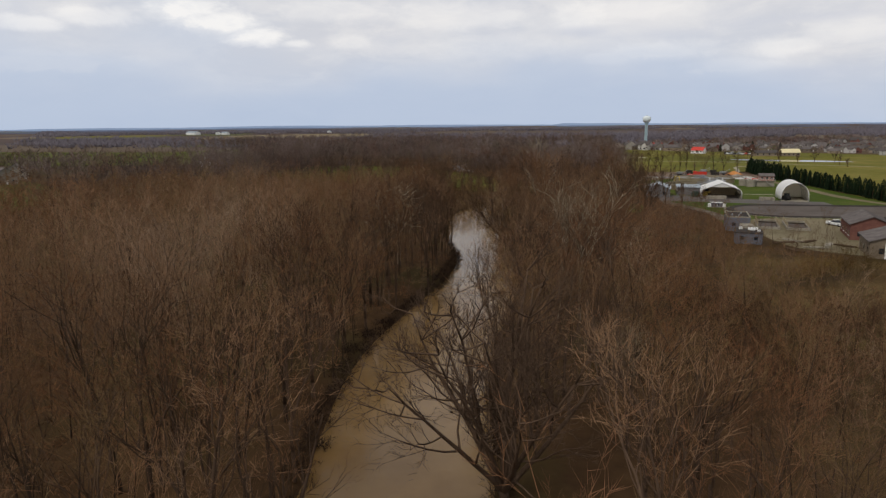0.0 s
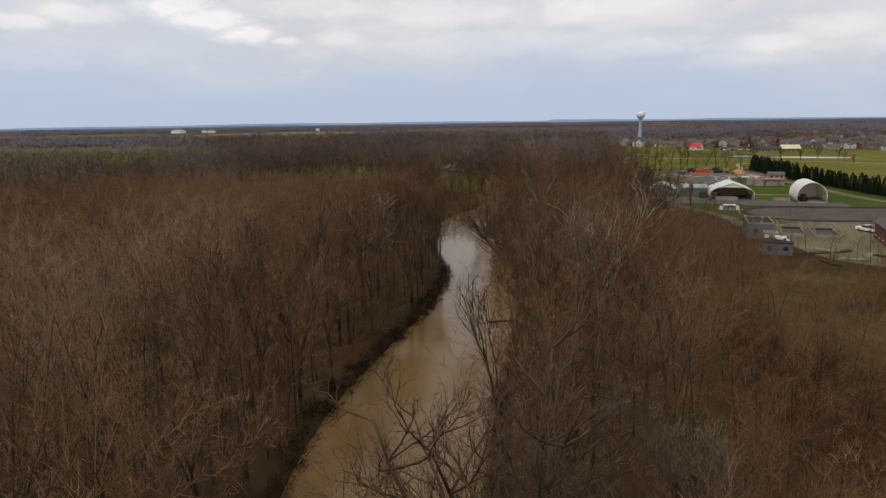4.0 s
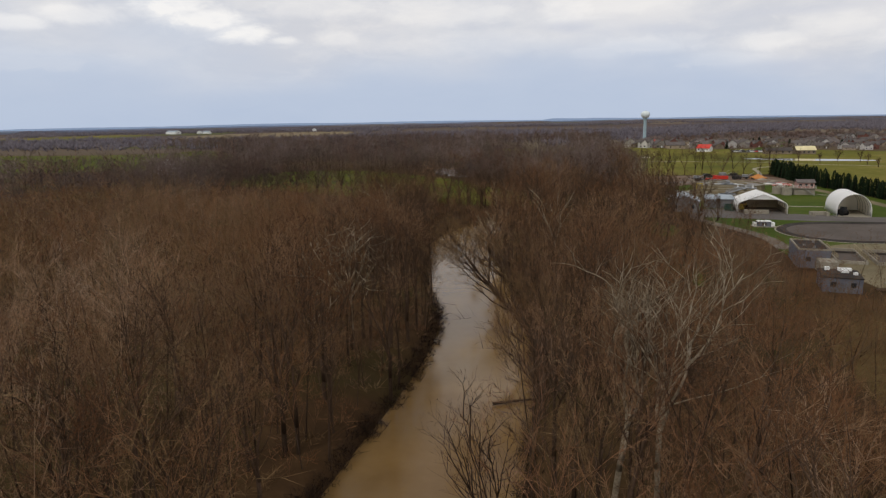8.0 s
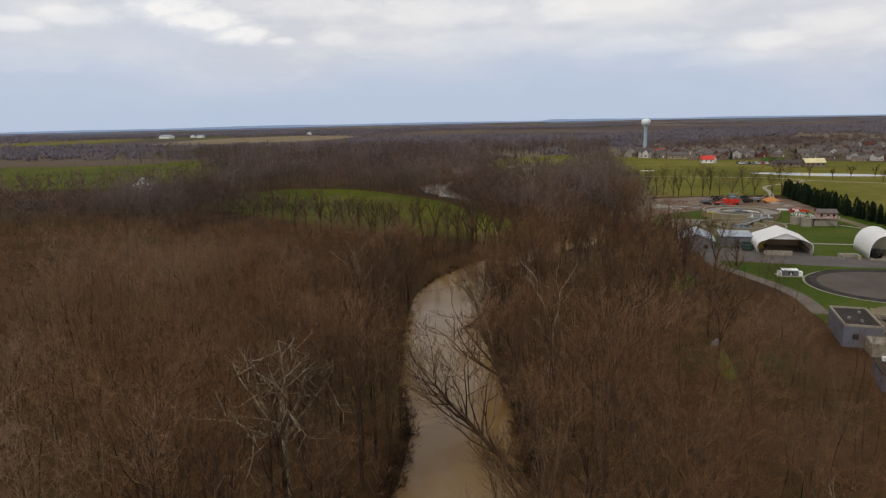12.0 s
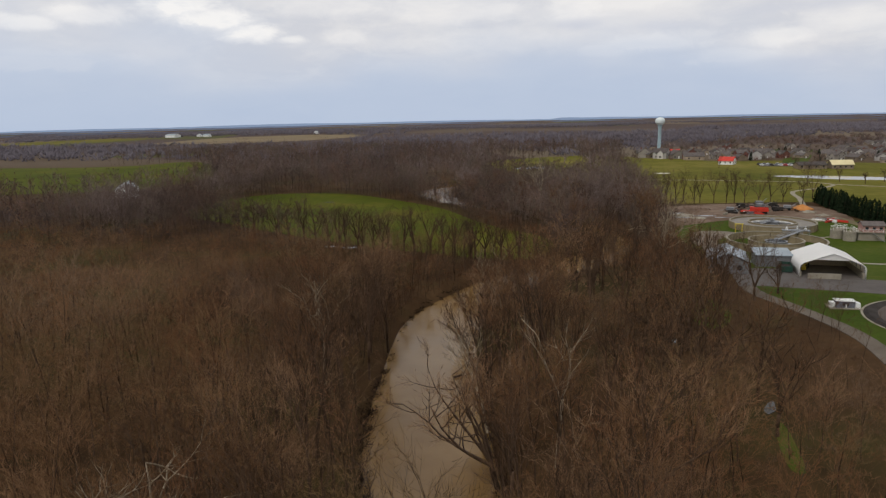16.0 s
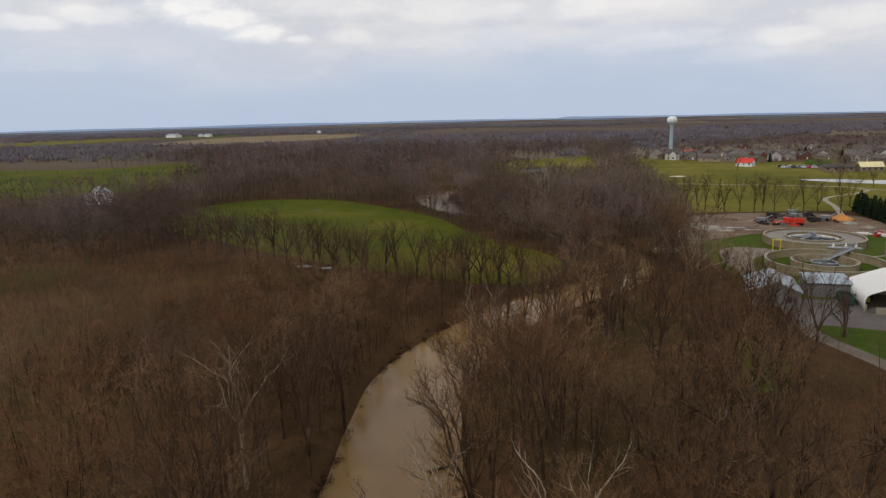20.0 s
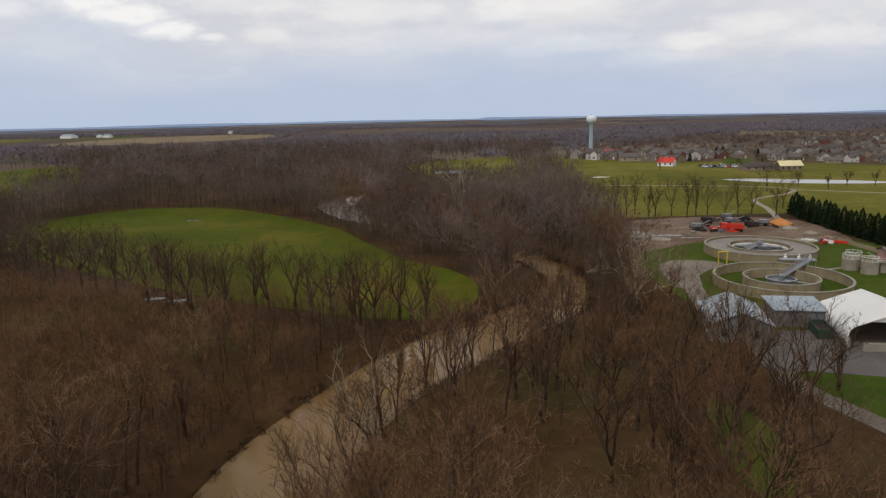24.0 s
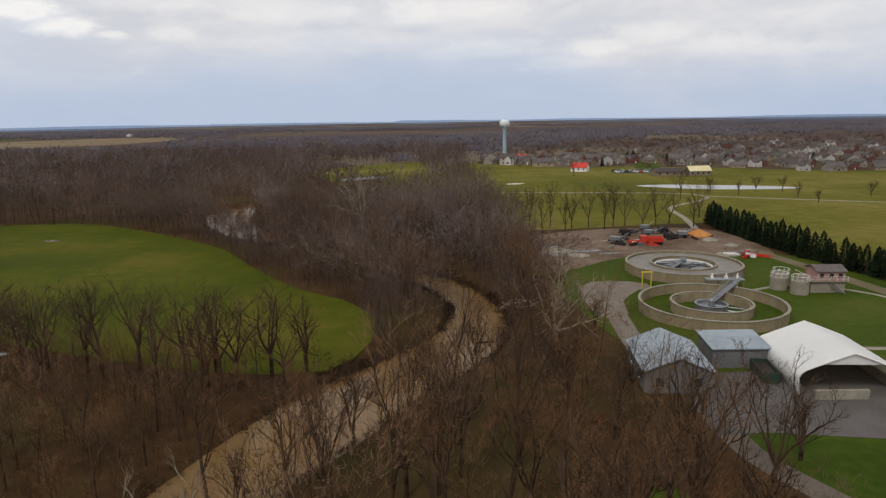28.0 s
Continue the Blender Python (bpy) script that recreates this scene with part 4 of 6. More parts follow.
rng_wood = np.random.RandomState(11)
x, y, d = spots(rng_wood, -95, -12, 30, 300, 4.4, 0.3)
wood("woodland", *off_taken(x, y, 2.4), MID, WOOD_FAR, "dense leafless brown woodland on the west bank", "woodland", rng_wood)
x, y, d = spots(rng_wood, -190, -95, 30, 300, 4.8, 0.3)
wood("woodland", x, y, LITE, WOOD_FAR, "dense leafless brown woodland west of the river", "woodland", rng_wood)
x, y, d = spots(rng_wood, -12, 62, 30, 300, 4.2, 0.3)
ok = rng_wood.uniform(0, 1, len(y)) < np.where(y < 182, 1.0, np.where((y > 222) & (x < 32), 0.16, 0.55))
x, y = x[ok], y[ok]
wood("woodland", *off_taken(x, y, 2.4), MID, WOOD_FAR, "dense leafless brown woodland on the east bank", "woodland", rng_wood)
x, y, d = spots(rng_wood, -190, 48, 296, 470, 4.0, 0.3)
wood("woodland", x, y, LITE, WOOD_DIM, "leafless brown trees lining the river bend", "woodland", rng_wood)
x, y, d = spots(rng_wood, -80, 60, 36, 300, 4.6, 0.0)
ok = (y < 218) | (x < -16) | (x > 34)
x, y = x[ok], y[ok]
wood("saplings", x, y, YOUNG, WOOD_FAR, "thin leafless saplings under the woodland trees", "saplings", rng_wood, 0.6, 1.2)
x, y, d = spots(rng_wood, -80, -10, 212, 296, 2.1, 0.3)
wood("thicket", x, y, YOUNG, THICKET, "dense red-brown thicket between river and field", "thicket", rng_wood, 0.9, 1.9)
x, y, d = spots(rng_wood, -75, 30, 296, 420, 3.1, 0.3)
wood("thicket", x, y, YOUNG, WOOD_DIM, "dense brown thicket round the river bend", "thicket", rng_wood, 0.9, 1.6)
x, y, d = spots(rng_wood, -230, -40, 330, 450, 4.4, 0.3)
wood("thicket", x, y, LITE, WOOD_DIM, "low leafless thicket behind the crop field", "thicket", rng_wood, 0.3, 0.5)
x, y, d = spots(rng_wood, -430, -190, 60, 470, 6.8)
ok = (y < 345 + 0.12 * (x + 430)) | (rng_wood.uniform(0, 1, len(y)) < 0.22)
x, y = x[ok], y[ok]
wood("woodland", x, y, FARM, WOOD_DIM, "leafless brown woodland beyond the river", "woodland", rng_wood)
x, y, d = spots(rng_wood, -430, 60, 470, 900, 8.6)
wood("woodland", x, y, FARM, WOOD_DIM, "leafless woods past the fields, greyed purple-brown for haze", "woodland", rng_wood)


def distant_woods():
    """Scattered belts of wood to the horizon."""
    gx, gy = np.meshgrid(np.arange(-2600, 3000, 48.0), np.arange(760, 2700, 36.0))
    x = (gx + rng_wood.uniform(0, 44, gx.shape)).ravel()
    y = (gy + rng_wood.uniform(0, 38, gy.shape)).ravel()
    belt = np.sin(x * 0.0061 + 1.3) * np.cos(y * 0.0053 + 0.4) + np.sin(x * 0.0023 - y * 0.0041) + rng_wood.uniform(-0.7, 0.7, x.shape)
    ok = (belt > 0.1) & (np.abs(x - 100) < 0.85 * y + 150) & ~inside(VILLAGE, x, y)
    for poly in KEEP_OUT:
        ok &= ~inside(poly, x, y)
    wood("distant_woods", x[ok], y[ok], VAST, WOOD_VAST, "leafless woods reaching to the horizon, tinted violet-grey for haze", "woodland", rng_wood, 0.9, 1.35)


VILLAGE = [(60, 700), (100, 668), (215, 640), (330, 585), (950, 540), (1200, 1150), (300, 1150), (90, 880)]
distant_woods()

rng_meadow = np.random.RandomState(17)
mx, my = rng_meadow.uniform(22, 80, 900), rng_meadow.uniform(82, 176, 900)
ok = (my < 150 + 0.3 * (80 - mx)) & (np.sin(mx * 0.21 + 1) + np.cos(my * 0.17) + rng_meadow.uniform(-0.9, 0.9, 900) > -0.2)
OLIVE = material("olive_shrub_twigs", [(0.075, 0.050, 0.018), (0.115, 0.082, 0.030), (0.13, 0.085, 0.045)], 0.08, fine=4, bump=0, random_amount=0.25, island=True, tones=KIN, by_tree=True)
wood("meadow_shrubs", mx[ok], my[ok], YOUNG, OLIVE, "olive-brown leafless shrubs in the dead-grass meadow", "shrubs", rng_meadow, 0.5, 1.1)
mx, my = rng_meadow.uniform(42, 74, 260), rng_meadow.uniform(158, 178, 260)
ok = (my < 176 - 0.25 * (mx - 44)) & ~inside([(44, 174), (54, 173), (58, 186), (44, 188)], mx, my)
wood("meadow_shrubs", mx[ok], my[ok], YOUNG, OLIVE, "olive-brown shrubs below the pump building", "shrubs", rng_meadow, 0.5, 1.0)
mx, my = rng_meadow.uniform(22, 62, 700), rng_meadow.uniform(74, 116, 700)
wood("meadow_thicket", mx, my, YOUNG, THICKET, "red-brown leafless thicket at the edge of the meadow", "thicket", rng_meadow, 0.7, 1.5)
mx, my = rng_meadow.normal(0, 1, 170), rng_meadow.normal(0, 1, 170)
wood("meadow_bushes", 52 + 8 * mx + 3 * my, 139 + 5 * mx + 4 * my, YOUNG, OLIVE, "dark leafless bushes in the middle of the meadow", "bushes", rng_meadow, 0.8, 1.5)
# low tangled brush along the banks
TANGLE = []
for k in range(4):
    r_ = random.Random(300 + k)
    S_ = Shape()
    for _ in range(30):
        sprig(S_, Vector((r_.uniform(-0.9, 0.9), r_.uniform(-0.9, 0.9), r_.uniform(0, 0.5))), Vector((r_.uniform(-1, 1), r_.uniform(-1, 1), r_.uniform(0.1, 1.0))), r_.uniform(0.4, 1.3), 0.035, r_, 0.9)
    TANGLE.append((np.array(S_.v), np.array(S_.f)))
rng_brush = np.random.RandomState(5)
bank = np.array([p for line in (LEFT, RIGHT) for a, b in zip(line, line[1:]) for p in np.linspace(a, b, 4)[:3]])
bank = bank[(bank[:, 1] > 30) & (bank[:, 1] < 470)].repeat(4, 0)
bank = bank + rng_brush.uniform(-1.5, 1.5, bank.shape)
bd = shore(bank[:, 0], bank[:, 1])
ok = (bd > -0.5) & (bd < 1.7)
bz = -2.2 * np.clip((2.2 - bd) / 3.0, 0, 1)
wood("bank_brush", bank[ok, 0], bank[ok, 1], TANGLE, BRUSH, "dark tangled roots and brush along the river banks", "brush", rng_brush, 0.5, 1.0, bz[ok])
x, y, d = spots(rng_brush, -90, 46, 40, 300, 3.6)
wood("understorey", x, y, TANGLE, WOOD_FAR, "low leafless brown shrubs on the woodland floor", "shrubs", rng_brush, 0.8, 1.5)


# ---- the water treatment works ----
slab("plant_lawn", [(56, 190), (50, 208), (51, 228), (46, 246), (42, 262), (43, 285), (39, 300), (37, 330), (42, 348), (56, 360), (95, 362), (108, 352), (114, 300), (120, 240), (130, 170), (92, 150), (74, 172)], GRASS, "mown green lawn of the treatment works", "lawn", 0.03)
slab("dirt_lot", [(36, 348), (37, 385), (60, 404), (100, 402), (106, 375), (100, 356), (84, 362), (62, 361), (46, 350)], DIRT, "bare brown dirt storage lot with puddles", "yard", 0.06)
slab("gravel_yard", [(58, 172), (57, 208), (66, 221), (96, 218), (118, 205), (112, 168), (86, 160)], GRAVEL, "tan gravel service yard", "yard", 0.06)


def gable_house(name, m, w, l, eave, rise, wall, roof, label, category="house", group="", windows=3, door=True, chimney=False, over=0.4, storeys=1, frames=False):
    """A gabled building, ridge along y, front at y = 0."""
    t = thing(name, m, label, category, group)
    x = w / 2
    part("wall", Shape().extrude([(-x, 0), (x, 0), (x, eave), (0, eave + rise), (-x, eave)], 0, l), wall, t)
    k = rise / x
    for s in (-1, 1):
        o = x + over
        prof = [(0, eave + rise + 0.02), (s * o, eave - k * over + 0.02), (s * o, eave - k * over + 0.2), (0, eave + rise + 0.22)]
        part("roof", Shape().extrude(prof if s > 0 else prof[::-1], -over, l + over), roof, t)
    if door:
        d_ = part("door", Shape().box(-0.55, 0.55, -0.05, 0.02, 0, 2.1), WHITE, t)
        if frames:
            part("handle", Shape().tube((0.4, -0.1, 1.0), (0.4, -0.1, 1.15), 0.02, 0.02, 6), STEEL, d_)
    for s in range(storeys):
        for i in range(windows):
            y = l * (i + 0.5) / windows
            for side in (-1, 1):
                a, b = sorted((side * (x + 0.03), side * (x - 0.03)))
                w_ = part("window", Shape().box(a, b, y - 0.5, y + 0.5, 1.0 + 2.7 * s, 2.2 + 2.7 * s), GLASS_DARK, t)
                if frames:
                    part("window_sill", Shape().box(a - 0.05, b + 0.05, y - 0.6, y + 0.6, 0.9 + 2.7 * s, 0.996 + 2.7 * s), WHITE, w_)
        for px in (-x * 0.55, x * 0.55):
            part("window", Shape().box(px - 0.5, px + 0.5, -0.03, 0.03, 1.0 + 2.7 * s, 2.2 + 2.7 * s), GLASS_DARK, t)
    if chimney:
        part("chimney", Shape().box(x * 0.3, x * 0.3 + 0.8, l * 0.6, l * 0.6 + 0.8, eave, eave + rise + 0.9), BRICK, t)
    return t


def barn_profile(w, eave, apex):
    """Legs, rounded haunches and a peaked roof: x, z along the outside from the left foot to the right."""
    x = w / 2
    h = apex - eave
    half = [(-x, 0), (-x, eave * 0.8), (-x * 0.965, eave), (-x * 0.88, eave + h * 0.17), (-x * 0.59, eave + h * 0.45), (-x * 0.30, eave + h * 0.73), (0, apex)]
    return half + [(-a, b) for a, b in half[-2::-1]]


def shell(profile, y0, y1, thick, bays=8):
    """A skin of even thickness along y, sagging a little between its frames."""
    inner = [(a * (1 - thick / abs(profile[0][0])), b - (thick if b > 0.1 else 0)) for a, b in profile]
    s = Shape()
    n = len(profile)
    rows = bays * 2 + 1
    verts = []
    for r in range(rows):
        y = y0 + (y1 - y0) * r / (rows - 1)
        k = 1.0 if r % 2 == 0 else 0.993
        verts += [(a * k, y, b * k) for a, b in profile] + [(a * k, y, b * k) for a, b in inner]
    faces = []
    for r in range(rows - 1):
        o, p = 2 * n * r, 2 * n * (r + 1)
        for i in range(n - 1):
            faces += [(o + i, p + i, p + i + 1, o + i + 1), (o + n + i, o + n + i + 1, p + n + i + 1, p + n + i)]
        faces += [(o, o + n, p + n, p), (o + n - 1, p + n - 1, p + 2 * n - 1, o + 2 * n - 1)]
    for o in (0, 2 * n * (rows - 1)):
        faces += [(o + i, o + i + 1, o + n + i + 1, o + n + i) for i in range(n - 1)]
    return s.add(verts, faces)


def fabric_barn():
    t = thing("fabric_barn", pose(63.2, 271.6, 0, 0, 0, -7), "white fabric-covered open-fronted storage barn", "barn")
    prof = barn_profile(14.2, 3.1, 6.0)
    part("cover", shell(prof, 0, 14.5, 0.12), FABRIC, t, smooth=True)
    gable = [p for p in prof if p[1] > 4.0]
    z = min(p[1] for p in gable)
    part("gable_panel", Shape().extrude([(gable[0][0] * 0.98, z)] + [(a * 0.97, b - 0.12) for a, b in gable] + [(gable[-1][0] * 0.98, z)], 0.25, 0.37), FABRIC, t)
    part("back_wall", Shape().extrude([(a * 0.97, b - 0.12 if b > 0.1 else b) for a, b in prof], 14.1, 14.3), FABRIC_IN, t)
    part("floor_slab", Shape().box(-6.5, 6.5, -0.5, 14.0, 0.04, 0.12), ASPHALT, t)
    part("side_wall", Shape().box(-6.85, -6.55, 0.3, 14.0, 0, 1.4), CONCRETE, t)
    part("side_wall", Shape().box(6.55, 6.85, 0.3, 14.0, 0, 1.4), CONCRETE, t)
    for k in range(5):
        y = 0.4 + 3.4 * k
        s = Shape()
        for (a, b), (c, d) in zip(prof, prof[1:]):
            s.tube((a * 0.96, y, max(b - 0.2, 0)), (c * 0.96, y, max(d - 0.2, 0)), 0.07, 0.07, 5)
        part("frame", s, STEEL, t)
    w = thing("barrier_wall", pose(57.6, 270.6, 0, 0, 0, -4), "pale concrete push wall before the barn", "wall")
    for k in range(5):
        part("block", Shape().box(k * 1.42, k * 1.42 + 1.40, 0, 0.5, 0, 1.35), CONCRETE, w)
    # loader parked inside
    l = thing("wheel_loader", pose(60.0, 281.5, 0.12, 0, 0, 150), "yellow wheel loader parked inside the barn", "loader")
    part("body", Shape().box(-0.9, 0.9, -1.6, 1.4, 0.7, 1.7), YELLOW, l)
    part("cab", Shape().box(-0.7, 0.7, -0.5, 0.8, 1.7, 2.9), GLASS_DARK, l)
    part("cab_roof", Shape().box(-0.8, 0.8, -0.6, 0.9, 2.9, 3.02), YELLOW, l)
    part("bucket", Shape().extrude([(-1.2, 0.2), (1.2, 0.2), (1.2, 1.0), (-1.2, 1.0)], 2.2, 2.9), YELLOW, l)
    for sx in (-1, 1):
        part("arm", Shape().tube((sx * 0.6, 1.2, 1.5), (sx * 0.6, 2.3, 0.7), 0.12, 0.1), YELLOW, l)
        for y in (-1.0, 1.0):
            part("wheel", Shape().tube((sx * 0.75, y, 0.65), (sx * 1.15, y, 0.65), 0.65, 0.65, 14), TYRE, l)


fabric_barn()
slab("grass_clearing", [(25, 232), (29, 230), (33, 239), (32, 250), (28, 252), (26, 243)], GRASS, "dull green grass showing among the trees", "grass", 0.0)
slab("grass_clearing", [(25, 179), (26.4, 178.5), (27.4, 184), (27.8, 191), (26.4, 189), (25.4, 184)], GRASS, "bright green grass patch among the trees", "grass", 0.0)


def hoop_barn():
    t = thing("hoop_barn", pose(87.0, 266, 0, 0, 0, -9), "white round-arched hoop barn with an open front", "barn")
    t.scale = (0.87, 0.9, 0.9)
    prof = [(5.2 * math.cos(a), 2.0 + 5.4 * math.sin(a)) for a in np.linspace(math.pi, 0, 17)]
    prof = [(-5.2, 0)] + [(float(a), float(b)) for a, b in prof] + [(5.2, 0)]
    part("cover", shell(prof, 0, 17, 0.12, 7), FABRIC, t, smooth=True)
    part("back_wall", Shape().extrude([(a * 0.97, b - 0.12 if b > 0.1 else b) for a, b in prof], 16.6, 16.8), FABRIC, t)
    for k in range(6):
        y = 0.3 + 3.2 * k
        s = Shape()
        for (a, b), (c, d) in zip(prof, prof[1:]):
            s.tube((a * 0.95, y, max(b - 0.2, 0)), (c * 0.95, y, max(d - 0.2, 0)), 0.06, 0.06, 5)
        part("frame", s, STEEL, t)
    part("floor_slab", Shape().box(-5.0, 5.0, -1.5, 16.5, 0.05, 0.12), CONCRETE, t)
    tr = thing("tractor", pose(84.5, 268.5, 0.1, 0, 0, 30), "dark tractor inside the hoop barn", "tractor")
    part("body", Shape().box(-0.5, 0.5, -1.4, 1.2, 0.7, 1.6), RIM_DARK, tr)
    part("cab", Shape().box(-0.6, 0.6, -1.2, 0.1, 1.6, 2.6), GLASS_DARK, tr)
    for sx in (-1, 1):
        part("wheel", Shape().tube((sx * 0.6, -0.9, 0.8), (sx * 1.0, -0.9, 0.8), 0.8, 0.8, 14), TYRE, tr)
        part("wheel", Shape().tube((sx * 0.5, 1.0, 0.45), (sx * 0.8, 1.0, 0.45), 0.45, 0.45, 12), TYRE, tr)
    b = thing("block_bay", pose(78, 266.5, 0), "low pale concrete block bay", "bin")
    for x0, x1, y0, y1 in ((-2.3, -1.6, -0.6, 2.6), (1.6, 2.3, -0.6, 2.6), (-1.6, 1.6, 2.0, 2.6)):
        part("wall_block", Shape().box(x0, x1, y0, y1, 0, 1.2), CONCRETE, b)


hoop_barn()


def metal_shed():
    t = thing("metal_shed", pose(53.4, 282.6, 0, 0, 0, -4), "grey metal shed with a pale blue-grey roof", "shed")
    part("wall", Shape().box(-4.2, 4.2, 0, 6.2, 0, 3.0), METAL_WALL, t)
    prof = [(-0.35, 3.02), (6.5, 3.75), (6.5, 3.9), (-0.35, 3.17)]
    s = Shape().extrude(prof, -4.5, 4.5)
    s.v = [(y, x, z) for x, y, z in s.v]
    s.f = [f[::-1] for f in s.f]
    part("roof", s, METAL_ROOF, t)
    part("gable_fill", Shape().box(-4.2, 4.2, 5.9, 6.2, 3.0, 3.7), METAL_WALL, t)
    for k in range(14):
        part("rib", Shape().box(-4.2 + 0.62 * k, -4.12 + 0.62 * k, -0.03, 0.0, 0.05, 3.0), METAL_WALL, t)
    part("door", Shape().box(2.2, 3.2, -0.05, 0.0, 0, 2.1), METAL_WALL, t)
    d = thing("dumpster", pose(54.6, 276.2, 0, 0, 0, -12), "dark green open-topped roll-off dumpster", "dumpster")
    part("side", Shape().box(-1.2, -1.1, 0, 5.8, 0.25, 1.7), GREEN_PAINT, d)
    part("side", Shape().box(1.1, 1.2, 0, 5.8, 0.25, 1.7), GREEN_PAINT, d)
    part("end", Shape().box(-1.1, 1.1, 0, 0.1, 0.25, 1.7), GREEN_PAINT, d)
    part("end", Shape().box(-1.1, 1.1, 5.7, 5.8, 0.25, 1.7), GREEN_PAINT, d)
    part("bottom", Shape().box(-1.1, 1.1, 0.1, 5.7, 0.2, 0.3), GREEN_PAINT, d)
    for k in range(6):
        for sx in (-1, 1):
            part("rib", Shape().box(min(sx * 1.2, sx * 1.28), max(sx * 1.2, sx * 1.28), 0.3 + k, 0.4 + k, 0.25, 1.65), GREEN_PAINT, d)
    part("load", Shape().box(-1.1, 1.1, 0.1, 5.7, 0.3, 1.1), RIM_DARK, d, "mixed dark waste")


metal_shed()
gable_house("pump_house", pose(40.5, 274.5, 0, 0, 0, -9), 9.2, 12.5, 3.2, 1.9, METAL_WALL, METAL_ROOF, "grey metal building with a pale blue-grey gable roof", "building", windows=2, frames=True, door=False)


def clarifier_walls(t, radius, inner, rim, floor, wall=BUFF):
    n = 24
    for k in range(n):
        a0, a1 = 2 * math.pi * k / n, 2 * math.pi * (k + 1) / n - 0.003
        arc = [a0 + (a1 - a0) * i / 4 for i in range(5)]
        poly = [(radius * math.cos(a), radius * math.sin(a)) for a in arc] + [((radius - 0.35) * math.cos(a), (radius - 0.35) * math.sin(a)) for a in arc[::-1]]
        part("wall_panel", Shape().prism(poly, floor, rim), wall, t)
    part("coping", Shape().ring(radius - 0.45, radius + 0.1, rim + 0.004, rim + 0.16), CONCRETE, t, "pale concrete coping")
    part("inner_wall", Shape().ring(inner - 0.3, inner, floor, rim - 0.1), wall, t)
    part("inner_coping", Shape().ring(inner - 0.4, inner + 0.1, rim - 0.096, rim + 0.04), CONCRETE, t)


def truss(t, a, b, width=0.7, high=1.0, bays=10):
    """A walkway bridge of steel lattice from a to b."""
    a, b = Vector(a), Vector(b)
    d = (b - a)
    side = Vector((-d.y, d.x, 0)).normalized() * width / 2
    part("deck", Shape().add([a + side, a - side, b - side, b + side, a + side - Vector((0, 0, .1)), a - side - Vector((0, 0, .1)), b - side - Vector((0, 0, .1)), b + side - Vector((0, 0, .1))], [(0, 1, 2, 3), (7, 6, 5, 4), (0, 4, 5, 1), (1, 5, 6, 2), (2, 6, 7, 3), (3, 7, 4, 0)]), STEEL, t)
    for s in (side, -side):
        r = Shape()
        up = Vector((0, 0, high))
        r.tube(a + s, b + s, 0.06, 0.06, 5).tube(a + s + up, b + s + up, 0.05, 0.05, 5)
        for k in range(bays + 1):
            p = a + d * k / bays + s
            r.tube(p, p + up, 0.035, 0.035, 4)
            if k < bays:
                r.tube(p, p + up + d / bays, 0.03, 0.03, 4)
        part("railing", r, STEEL, t)


